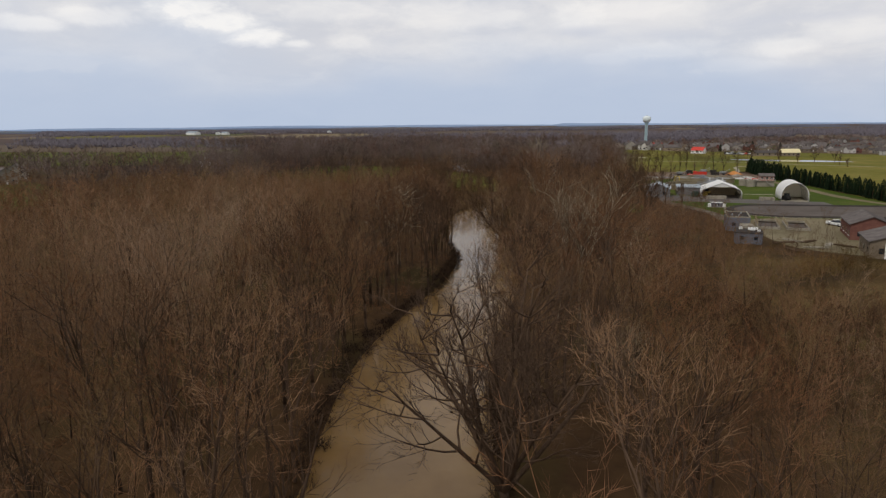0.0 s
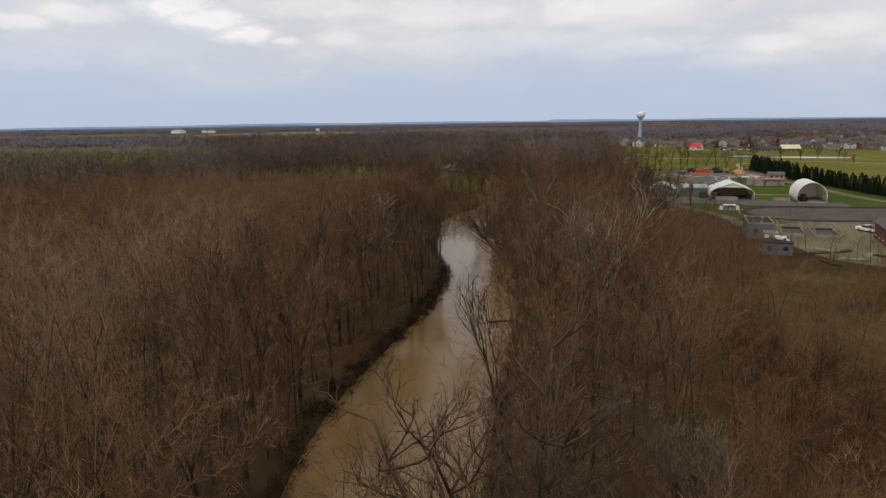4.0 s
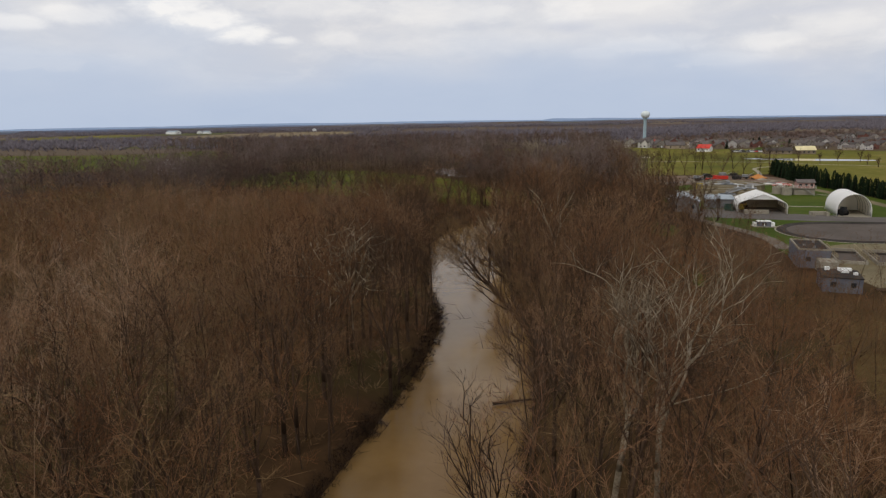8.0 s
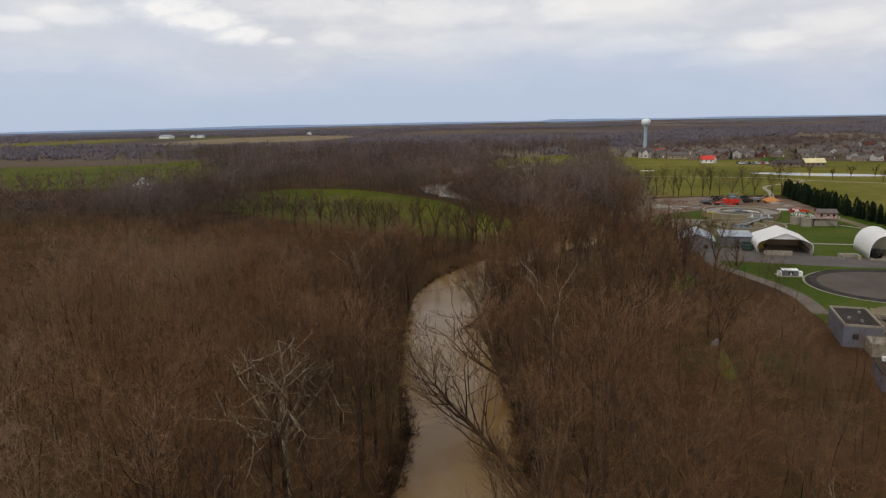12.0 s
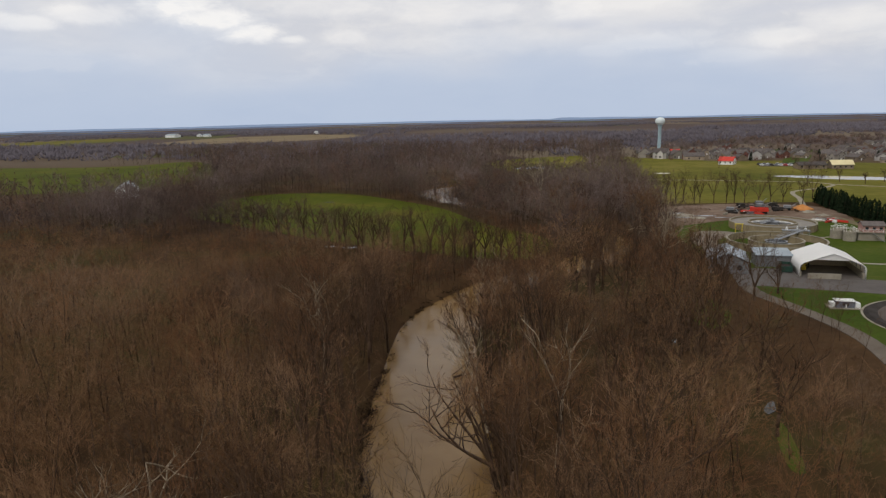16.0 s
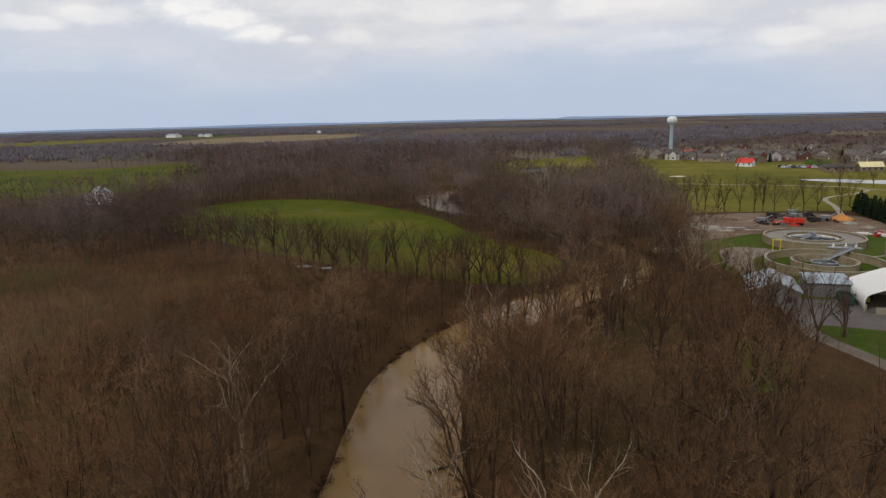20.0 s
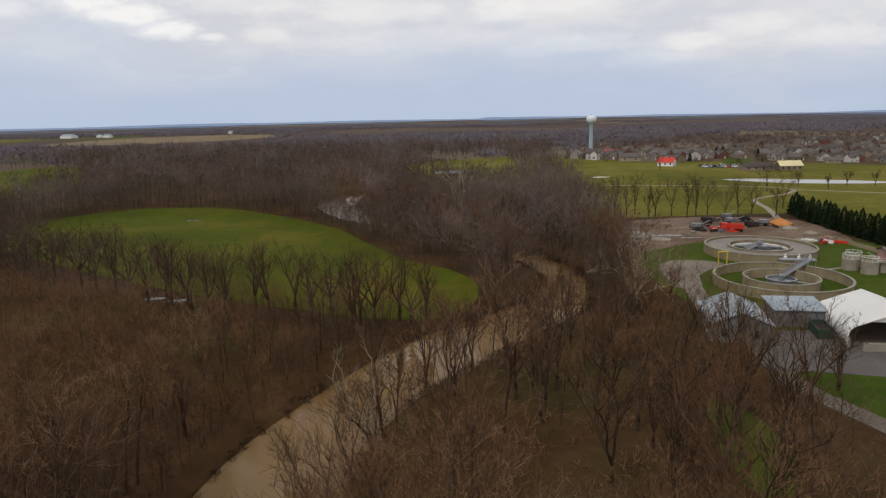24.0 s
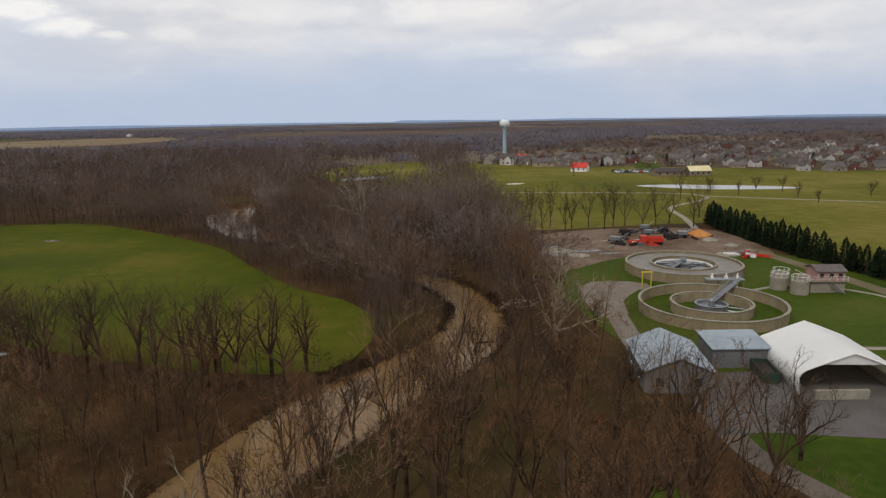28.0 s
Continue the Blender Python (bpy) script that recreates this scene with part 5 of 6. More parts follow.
def clarifiers():
    a = thing("clarifier", pose(70.9, 344.2, 0), "round concrete settling tank filled with grey water", "tank", "settling tanks")
    clarifier_walls(a, 13.55, 7.7, 2.2, -0.6)
    part("outer_channel", Shape().ring(7.75, 13.15, 1.55, 1.75), SCUM, a, "pale grey scum-covered channel")
    part("water", Shape().disc(7.35, 1.2), TANK_WATER, a, "dark still water")
    part("weir", Shape().ring(6.5, 6.75, 1.2, 1.6), WHITE, a, "white weir trough")
    part("centre_column", Shape().lathe([(1.9, 0.5), (1.9, 1.9), (2.2, 1.95), (2.2, 2.3)]), STEEL, a)
    part("drive_unit", Shape().lathe([(0.7, 2.3), (0.7, 3.0), (0.3, 3.3)]), STEEL, a)
    truss(a, (-5.2, -5.6, 2.35), (0, 0, 2.5), bays=8)
    part("scraper_arm", Shape().tube((0, 0, 1.7), (6.6, 1.5, 1.4), 0.22, 0.14), STEEL, a)
    part("scraper_arm", Shape().tube((0, 0, 1.7), (-5.0, 4.2, 1.4), 0.22, 0.14), STEEL, a)
    for k in range(28):
        ang = 2 * math.pi * k / 28
        part("pilaster", Shape().box(13.55, 13.72, -0.14, 0.14, 0.0, 2.19), BUFF, a, at=pose(0, 0, 0, 0, 0, math.degrees(ang)))
    b = thing("clarifier", pose(62.4, 311.2, 0), "round buff concrete tank with a grassy empty outer ring", "tank", "settling tanks")
    clarifier_walls(b, 13.6, 7.6, 2.0, -1.9)
    part("ring_floor", Shape().ring(7.65, 13.2, -1.8, -1.2), GRASS, b, "green algae-covered floor")
    part("channel_wall", Shape().ring(6.85, 7.05, -0.6, 1.85), BUFF, b, "inner wall of the overflow channel")
    part("channel_floor", Shape().ring(7.06, 7.28, 0.6, 0.9), SLUDGE, b)
    part("water", Shape().disc(6.84, -0.1), TANK_WATER, b, "dark water")
    part("centre_drum", Shape().ring(2.75, 2.95, -0.4, 1.5, 40), STEEL, b, "grey steel centre drum")
    part("drum_deck", Shape().disc(2.73, 1.0, 40), STEEL, b)
    part("drum_rim", Shape().ring(2.7, 3.1, 1.504, 1.62, 40), STEEL, b)
    truss(b, (0, 0, 1.9), (11.6, 12.3, 2.9), width=1.0, high=1.1, bays=14)
    part("bridge_foot", Shape().box(9.2, 10.2, 9.7, 10.7, 0.0, 2.7), CONCRETE, b)
    part("scraper_arm", Shape().tube((0, 0, 1.2), (6.4, -1.8, 0.6), 0.24, 0.16), STEEL, b)
    part("scraper_arm", Shape().tube((0, 0, 0.6), (5.6, -3.0, 0.2), 0.18, 0.12), STEEL, b)
    part("drive_unit", Shape().lathe([(0.6, 1.0), (0.6, 2.2), (0.35, 2.5)]), STEEL, b)
    c = thing("valve_platform", pose(73.6, 327.6, 0, 0, 0, -8), "grey steel valve platform between the tanks", "platform")
    part("deck", Shape().box(-4.5, 3.5, -1.2, 1.2, 1.9, 2.1), STEEL, c)
    for x in (-4.2, -1.5, 1.2, 3.2):
        for y in (-1.1, 1.1):
            part("leg", Shape().tube((x, y, 0), (x, y, 1.9), 0.09, 0.09), STEEL, c)
            part("rail_post", Shape().tube((x, y, 2.1), (x, y, 3.2), 0.03, 0.03, 5), STEEL, c)
    for y in (-1.1, 1.1):
        part("handrail", Shape().tube((-4.2, y, 3.2), (3.2, y, 3.2), 0.03, 0.03, 5), STEEL, c)
    for x in (-3.2, -0.2, 2.2):
        part("valve", Shape().lathe([(0.35, 2.1), (0.35, 2.7), (0.15, 2.8), (0.15, 3.3)]), WHITE, c, at=pose(x, 0, 0))
    y = thing("hoist_frame", pose(56.6, 330.0, 0), "yellow steel hoist frame beside the tank", "hoist")
    for x in (-1.0, 1.0):
        part("post", Shape().tube((x, 0, 0), (x, 0, 3.4), 0.14, 0.14), YELLOW, y)
    part("beam", Shape().box(-1.3, 1.3, -0.12, 0.12, 3.4, 3.7), YELLOW, y)


clarifiers()


def control_house():
    t = thing("control_building", pose(92.6, 321.2, 0, 0, 0, -6), "faded red control house on a grey concrete base with railings", "building")
    t.scale = (0.82, 0.82, 0.86)
    part("base", Shape().box(-4.6, 4.0, 0, 7.5, 0, 2.9), CONCRETE, t)
    part("deck", Shape().box(-5.2, 4.6, -0.6, 8.1, 2.904, 3.1), CONCRETE, t)
    part("house_wall", Shape().extrude([(1.2, 3.1), (7.2, 3.1), (7.2, 5.5), (4.2, 6.5), (1.2, 5.5)], -3.4, 3.6), PINK, t, at=pose(0, 6.8, 0, 0, 0, -90))
    for k, prof in enumerate(([(4.2, 6.5), (0.8, 5.35), (0.8, 5.55), (4.2, 6.7)], [(4.2, 6.7), (7.6, 5.55), (7.6, 5.35), (4.2, 6.5)])):
        part("roof", Shape().extrude(prof, -3.8, 4.0), SHINGLE, t, at=pose(0, 6.8, 0, 0, 0, -90))
    for x in (-2.2, 0.2, 2.4):
        part("window", Shape().box(x - 0.5, x + 0.5, -0.44 - 0.0, -0.38, 3.9, 4.9), GLASS_DARK, t)
    for x in (-5.0, -3.4, -1.7, 0, 1.7, 3.2, 4.4):
        part("rail_post", Shape().tube((x, -0.5, 3.1), (x, -0.5, 4.15), 0.04, 0.04, 5), WHITE, t)
    part("handrail", Shape().tube((-5.0, -0.5, 4.15), (4.4, -0.5, 4.15), 0.04, 0.04, 5), WHITE, t)
    part("handrail", Shape().tube((-5.0, -0.5, 3.6), (4.4, -0.5, 3.6), 0.03, 0.03, 5), WHITE, t)
    part("handrail", Shape().tube((-5.0, -0.5, 4.15), (-5.0, 8.0, 4.15), 0.04, 0.04, 5), WHITE, t)
    st = Shape()
    for k in range(14):
        st.box(-0.2 + 0.28 * k, 0.08 + 0.28 * k, -1.6, -0.65, 2.9 - 0.21 * (k + 1), 2.95 - 0.21 * (k + 1) + 0.05)
    part("stairs", st, STEEL, t)
    for k, (x, y, r, h) in enumerate([(86.3, 321.4, 1.8, 2.9), (84.2, 325.6, 1.8, 2.7), (86.6, 329.0, 1.8, 2.7)]):
        s = thing("sludge_tank", pose(x, y, 0), "small round grey concrete tank with a railing", "tank", "small round tanks")
        part("wall", Shape().ring(r - 0.25, r, 0, h, 32), CONCRETE, s)
        part("cover", Shape().disc(r - 0.25, h - 0.3, 32), CONCRETE, s)
        part("handrail", Shape().ring(r - 0.14, r - 0.08, h + 0.95, h + 1.02, 32), WHITE, s)
        for i in range(10):
            a = 2 * math.pi * i / 10
            part("rail_post", Shape().tube(((r - 0.11) * math.cos(a), (r - 0.11) * math.sin(a), h), ((r - 0.11) * math.cos(a), (r - 0.11) * math.sin(a), h + 1.0), 0.03, 0.03, 5), WHITE, s)


control_house()


def oxidation_ditch():
    """A long racetrack basin with a dark sloping rim."""
    x0, x1, yc, r = 73.0, 118.0, 238.0, 15.5

    def track(rad):
        left = [(x0 + rad * math.cos(a), yc + rad * math.sin(a)) for a in np.linspace(math.pi / 2, 3 * math.pi / 2, 25)]
        right = [(x1 + rad * math.cos(a), yc + rad * math.sin(a)) for a in np.linspace(-math.pi / 2, math.pi / 2, 25)]
        return [(float(a), float(b)) for a, b in left + right]

    o, i, low = track(r), track(r - 0.8), track(r - 2.6)
    n = len(o)
    t = thing("oxidation_ditch", pose(0, 0, 0), "long oval treatment basin with a dark lined rim", "basin")
    rings = [[(x, y, 0.03) for x, y in o], [(x, y, 0.45) for x, y in i], [(x, y, 0.10) for x, y in low]]
    verts = sum(rings, [])
    faces = [(k * n + j, k * n + (j + 1) % n, (k + 1) * n + (j + 1) % n, (k + 1) * n + j) for k in range(2) for j in range(n)]
    part("rim", Shape().add(verts, faces), RIM_DARK, t, "black liner slope")
    part("basin_floor", Shape().prism(track(r - 2.4), 0.0, 0.12), SLUDGE, t, "drying grey-brown sludge")
    part("kerb", Shape().prism(track(r + 0.4), 0.0, 0.05), CONCRETE, t)


oxidation_ditch()


def grey_buildings():
    t = thing("blower_building", pose(47.6, 195.2, 0, 0, 0, -10), "tall grey flat-roofed block building with a pale parapet", "building")
    part("wall", Shape().box(0, 5.8, 0, 11.5, 0, 3.6), GREY_BLOCK, t)
    part("roof_deck", Shape().box(0.25, 5.55, 0.25, 11.25, 3.604, 3.66), RIM_DARK, t)
    for a in ((0, 5.8, 0, 0.25), (0, 5.8, 11.25, 11.5), (0, 0.25, 0.25, 11.25), (5.55, 5.8, 0.25, 11.25)):
        part("parapet", Shape().box(a[0], a[1], a[2], a[3], 3.604, 3.95), CONCRETE, t)
    for x, y in ((1.4, 4), (3.8, 8), (3.0, 2.5)):
        part("roof_vent", Shape().box(x, x + 0.4, y, y + 0.4, 3.66, 4.1), STEEL, t)
    part("window", Shape().box(1.4, 2.3, -0.04, 0.02, 1.4, 2.3), GLASS_DARK, t)
    part("door", Shape().box(3.6, 4.5, -0.04, 0.02, 0, 2.1), CONCRETE, t)
    part("lean_to", Shape().box(3.2, 6.4, -4.2, -0.02, 0, 2.2), CONCRETE, t, "pale concrete lean-to")
    u = thing("pump_building", pose(45.2, 176.2, 0, 0, 0, -13), "low blue-grey block building with white rooftop units", "building")
    part("wall", Shape().box(0, 6.6, 0, 7.2, 0, 3.0), GREY_BLOCK, u)
    u.scale = (0.92, 0.95, 0.85)
    part("roof_deck", Shape().box(-0.12, 6.72, -0.12, 7.32, 3.004, 3.2), RIM_DARK, u)
    for x, y, w, h in ((3.2, 5.4, 1.2, 0.6), (4.6, 6.0, 1.1, 0.5), (3.6, 4.2, 1.3, 0.45), (1.0, 5.6, 0.9, 0.7), (5.4, 2.6, 0.7, 0.5)):
        part("roof_unit", Shape().box(x, x + w, y, y + w * 0.8, 3.204, 3.2 + h), WHITE, u, "white rooftop unit")
    for x in (1.3, 4.6):
        part("window", Shape().box(x, x + 0.9, -0.04, 0.02, 1.2, 2.2), GLASS_DARK, u)
    for k, (x, y) in enumerate(((56.6, 199.5), (63.6, 198.0))):
        c = thing("settling_basin", pose(x, y, 0.05, 0, 0, -12), "rectangular concrete basin with tan railings", "basin", "rectangular basins")
        for a in ((0, 5.6, 0, 0.3), (0, 5.6, 13.7, 14), (0, 0.3, 0.3, 13.7), (5.3, 5.6, 0.3, 13.7)):
            part("wall", Shape().box(a[0], a[1], a[2], a[3], 0, 0.7), CONCRETE, c)
        part("basin_floor", Shape().box(0.3, 5.3, 0.3, 13.7, 0.02, 0.2), SLUDGE, c)
        part("beam", Shape().box(0.3, 5.3, 10.5, 10.8, 0.3, 0.62), RIM_DARK, c)
        for sx in (0.15, 5.45):
            part("handrail", Shape().tube((sx, 0, 1.75), (sx, 14, 1.75), 0.07, 0.07, 5), BUFF, c)
            part("handrail", Shape().tube((sx, 0, 1.25), (sx, 14, 1.25), 0.06, 0.06, 5), BUFF, c)
            for i in range(8):
                part("rail_post", Shape().tube((sx, 2 * i, 0.7), (sx, 2 * i, 1.78), 0.06, 0.06, 5), BUFF, c)
    rr = random.Random(5)
    for k, (x, y) in enumerate([(57, 178), (59.5, 181), (63, 180), (66, 176), (69, 175), (62, 172), (56, 168)]):
        c = thing("pipe_stack", pose(x, y, 0.06, 0, 0, rr.uniform(-70, 70)), "pale pipes and timber laid on the gravel", "pipes", "material stacks")
        for i in range(5):
            part("pipe", Shape().tube((-rr.uniform(1.5, 3), -0.5 + 0.28 * i, 0.16), (rr.uniform(1.5, 3), -0.5 + 0.28 * i, 0.16), 0.13, 0.13, 6), CONCRETE if k % 2 else BARK, c)
    gable_house("workshop", pose(77.9, 183.2, 0, 0, 0, -13), 9.0, 15, 3.9, 1.9, BRICK, SHINGLE, "red-brown brick workshop with a grey gable roof", "building", windows=4, frames=True)
    g = gable_house("garage", pose(73.4, 160.5, 0, 0, 0, -13), 10, 12, 3.6, 1.6, TAN_SIDING, SHINGLE, "tan garage with a large white overhead door", "building", windows=3, door=False)
    part("overhead_door", Shape().box(-2.2, 2.2, -0.06, 0.0, 0, 3.2), WHITE, g)


grey_buildings()


def vehicle(name, m, label, mat, long=4.6, wide=1.8, bed=False, category="car", group=""):
    t = thing(name, m, label, category, group)
    y = long / 2
    x = wide / 2
    part("body", Shape().extrude([(-x, 0.35), (x, 0.35), (x, 0.85), (x * 0.94, 0.98), (-x * 0.94, 0.98), (-x, 0.85)], -y, y), mat, t)
    cab = (-0.1 * long, 0.22 * long) if bed else (-0.36 * long, 0.2 * long)
    s = Shape().add([(-x * .92, cab[0], .98), (x * .92, cab[0], .98), (x * .92, cab[1], .98), (-x * .92, cab[1], .98),
                     (-x * .75, cab[0] + .35, 1.55), (x * .75, cab[0] + .35, 1.55), (x * .75, cab[1] - .55, 1.55), (-x * .75, cab[1] - .55, 1.55)],
                    [(0, 3, 2, 1), (0, 1, 5, 4), (1, 2, 6, 5), (2, 3, 7, 6), (3, 0, 4, 7), (4, 5, 6, 7)])
    part("window_band", s, GLASS_DARK, t)
    part("roof", Shape().box(-x * .74, x * .74, cab[0] + .36, cab[1] - .56, 1.552, 1.62), mat, t)
    for sx in (-1, 1):
        for wy in (-0.31 * long, 0.31 * long):
            w_ = part("wheel", Shape().tube((sx * x * 0.72, wy, 0.34), (sx * x * 1.02, wy, 0.34), 0.34, 0.34, 12), TYRE, t)
            part("hub", Shape().tube((sx * x * 0.9, wy, 0.34), (sx * x * 1.04, wy, 0.34), 0.18, 0.18, 10), STEEL, w_)
    if bed:
        part("bed", Shape().box(-x * .85, x * .85, -y + .15, cab[0] - .1, 0.984, 1.0), RIM_DARK, t)
    return t


vehicle("pickup_truck", pose(79.2, 207.5, 0.06, 0, 0, 20), "white pickup truck parked on gravel", WHITE, 5.6, 2.0, True, "truck")


def equipment_skid():
    t = thing("equipment_shelter", pose(56.2, 246.5, 0.03, 0, 0, -4), "pale grey equipment shelter with white end units on a pad", "shelter")
    t.scale = (0.85, 0.85, 0.85)
    part("pad", Shape().box(-3.6, 3.6, -2.0, 2.0, 0, 0.15), CONCRETE, t)
    part("wall", Shape().box(-2.0, 2.0, -1.2, 1.2, 0.15, 1.7), GREY_BLOCK, t)
    part("roof", Shape().box(-2.15, 2.15, -1.35, 1.35, 1.704, 1.85), WHITE, t)
    for sx in (-1, 1):
        part("end_unit", Shape().box(min(sx * 2.2, sx * 3.2), max(sx * 2.2, sx * 3.2), -1.0, 0.6, 0.15, 1.35), WHITE, t)
    for k in range(3):
        part("pipe", Shape().tube((-2.9 + 2.9 * k, -1.6, 0.3), (-2.9 + 2.9 * k, -1.6, 1.1), 0.12, 0.12, 8), WHITE, t)
    part("louvre", Shape().box(-0.7, 0.7, -1.24, -1.2, 0.6, 1.3), RIM_DARK, t)


equipment_skid()
setting("road", ribbon(smooth_line([(43, 286), (43, 272), (42, 258), (46, 247), (50, 236), (52, 226), (51.5, 214)], 3), 3.4, -0.2, 0.07), DULL_ROAD, "worn pale concrete service road", "road")
slab("barn_apron", [(40, 262), (46, 262.5), (74, 256.5), (96, 255), (96, 264), (72, 270.5), (60, 271.5), (56, 281), (44, 281), (41, 272)], ASPHALT, "grey asphalt apron before the barns", "road", 0.075, False)
setting("path", ribbon(smooth_line([(58, 331), (48, 328), (45, 318), (43, 306), (41, 290)], 3), 4.0, -0.2, 0.06), PALE_ROAD, "worn pale track beside the tanks", "path")
slab("gravel_pad", [(40, 310), (46, 311), (48, 320), (54, 328), (58, 333), (50, 337), (42, 332)], PALE_ROAD, "pale worn gravel pad beside the tanks", "yard", 0.05)
setting("path", ribbon(smooth_line([(76, 324), (90, 328.5), (101, 319), (104, 305), (110, 280)], 4), 1.2, -0.2, 0.06), CONCRETE, "narrow pale concrete walkway", "path")
setting("path", ribbon(smooth_line([(71, 290), (78, 288.5), (92, 287)], 4), 1.4, -0.2, 0.06), CONCRETE, "narrow pale concrete walkway", "path")
setting("drive", ribbon(smooth_line([(99, 372), (103, 340), (106, 305), (108, 280), (116, 258), (130, 235)], 4), 4.0, -0.2, 0.065), GRAVEL, "pale gravel drive beside the conifer row", "path")


def dirt_lot_things():
    t = thing("red_truck", pose(75.6, 377.5, 0.05, 0, 0, 80), "red open-bed dump truck on bare dirt", "truck")
    part("bed", Shape().extrude([(-1.2, 0.9), (1.2, 0.9), (1.3, 2.3), (1.15, 2.3), (1.05, 1.05), (-1.05, 1.05), (-1.15, 2.3), (-1.3, 2.3)], -3.4, 1.2), RED, t)
    part("cab", Shape().box(-1.1, 1.1, 1.4, 3.2, 0.8, 2.6), RED, t)
    part("windscreen", Shape().box(-0.95, 0.95, 3.18, 3.24, 1.7, 2.4), GLASS_DARK, t)
    for sx in (-1, 1):
        for y in (-2.6, -1.4, 2.3):
            part("wheel", Shape().tube((sx * 0.75, y, 0.5), (sx * 1.2, y, 0.5), 0.5, 0.5, 12), TYRE, t)
    for k, (x, y, r, h, mat, what) in enumerate([(95.5, 390, 4.2, 1.9, ORANGE, "orange sand heap"), (46, 372, 5.0, 0.6, CONCRETE, "pale rubble heap"), (91, 361.5, 3.4, 0.6, CONCRETE, "pale rubble heap"), (97, 366, 4.5, 0.8, DIRT, "brown soil heap"), (80, 388, 3.5, 1.2, DIRT, "brown soil heap"), (51, 365.5, 3.2, 0.5, CONCRETE, "pale rubble heap")]):
        rr = random.Random(400 + k)
        prof = [(r * f, h * (1 - f) ** 0.8) for f in (1, 0.8, 0.6, 0.4, 0.2, 0.05)]
        s = Shape().lathe(prof, 18)
        s.v = [(a * rr.uniform(0.85, 1.15), b * rr.uniform(0.85, 1.15), c * rr.uniform(0.8, 1.15)) for a, b, c in s.v]
        tagged(new("mound", mesh("mound", s, mat, True)), what + " on the dirt lot", "mound").matrix_basis = pose(x, y, 0.02)
    rr = random.Random(77)
    for k in range(26):
        x, y = rr.choice([(66, 377), (70, 381), (84, 385), (88, 386), (92, 360), (95, 357), (74, 378)])
        t = thing("scrap_stack", pose(x + rr.uniform(-4, 4), y + rr.uniform(-3, 3), 0.06, 0, 0, rr.uniform(0, 180)), "stacked weathered pipes and boards on the dirt", "scrap", "scrap on the lot")
        mat = rr.choice([STEEL, RIM_DARK, WHITE, CONCRETE, RED, BARK])
        for j in range(3):
            part("bar", Shape().box(-rr.uniform(1, 2.4), rr.uniform(1, 2.4), -0.5 + 0.34 * j, -0.22 + 0.34 * j, 0, rr.uniform(0.2, 0.9)), mat, t)
    for k, (x, y, w, d_) in enumerate([(43, 378, 5, 1.6), (53, 371, 5, 1.8), (47, 366.5, 6, 1.6), (60, 367, 3, 1.0)]):
        s = Shape().prism([(w * math.cos(a) * (1 + 0.2 * math.sin(3 * a + k)), d_ * math.sin(a) * (1 + 0.25 * math.cos(2 * a))) for a in np.linspace(0, 6.28, 25)[:-1]], -0.05, 0.075)
        o = setting("puddle", s, POND, "shallow grey puddle on bare dirt", "puddle")
        o.matrix_basis = pose(x, y, 0)
    b = thing("boom_lift", pose(85, 386, 0.05, 0, 0, 20), "dark folded machine with a raised boom", "machine")
    part("base", Shape().box(-1.2, 1.2, -2.0, 2.0, 0.4, 1.5), RIM_DARK, b)
    part("boom", Shape().tube((0, -1, 1.5), (0.6, 3.6, 3.4), 0.2, 0.14), RIM_DARK, b)
    for sx in (-1, 1):
        for y in (-1.3, 1.3):
            part("wheel", Shape().tube((sx * 0.9, y, 0.45), (sx * 1.3, y, 0.45), 0.45, 0.45, 12), TYRE, b)


dirt_lot_things()


# ---- conifer windbreak ----
def conifer(seed, h):
    """A narrow dense evergreen: many drooping sprays of needles round the stem."""
    rng = random.Random(seed)
    S = Shape()
    for k in range(260):
        f = (k + rng.random()) / 260
        z = 0.25 + (h - 0.5) * f
        r = (1 - f) ** 0.55 * h * 0.24 + 0.12
        a = k * 2.4 + rng.uniform(-0.5, 0.5)
        out = Vector((math.cos(a), math.sin(a), rng.uniform(-0.35, 0.30)))
        side = Vector((-math.sin(a), math.cos(a), 0)) * rng.uniform(0.12, 0.30)
        p = Vector((0, 0, z)) + out * r * 0.15
        tip = p + out * r * rng.uniform(0.6, 1.15)
        mid = p.lerp(tip, 0.55)
        S.add([p, mid + side - Vector((0, 0, 0.12)), tip, mid - side - Vector((0, 0, 0.12)), mid + Vector((0, 0, 0.16))],
              [(0, 1, 4), (1, 2, 4), (2, 3, 4), (3, 0, 4), (0, 3, 2, 1)])
    for k in range(3):
        spike(S, Vector((0, 0, h - 0.9 + 0.2 * k)), Vector((rng.uniform(-0.2, 0.2), rng.uniform(-0.2, 0.2), 1)), 0.9, 0.12, rng)
    return S


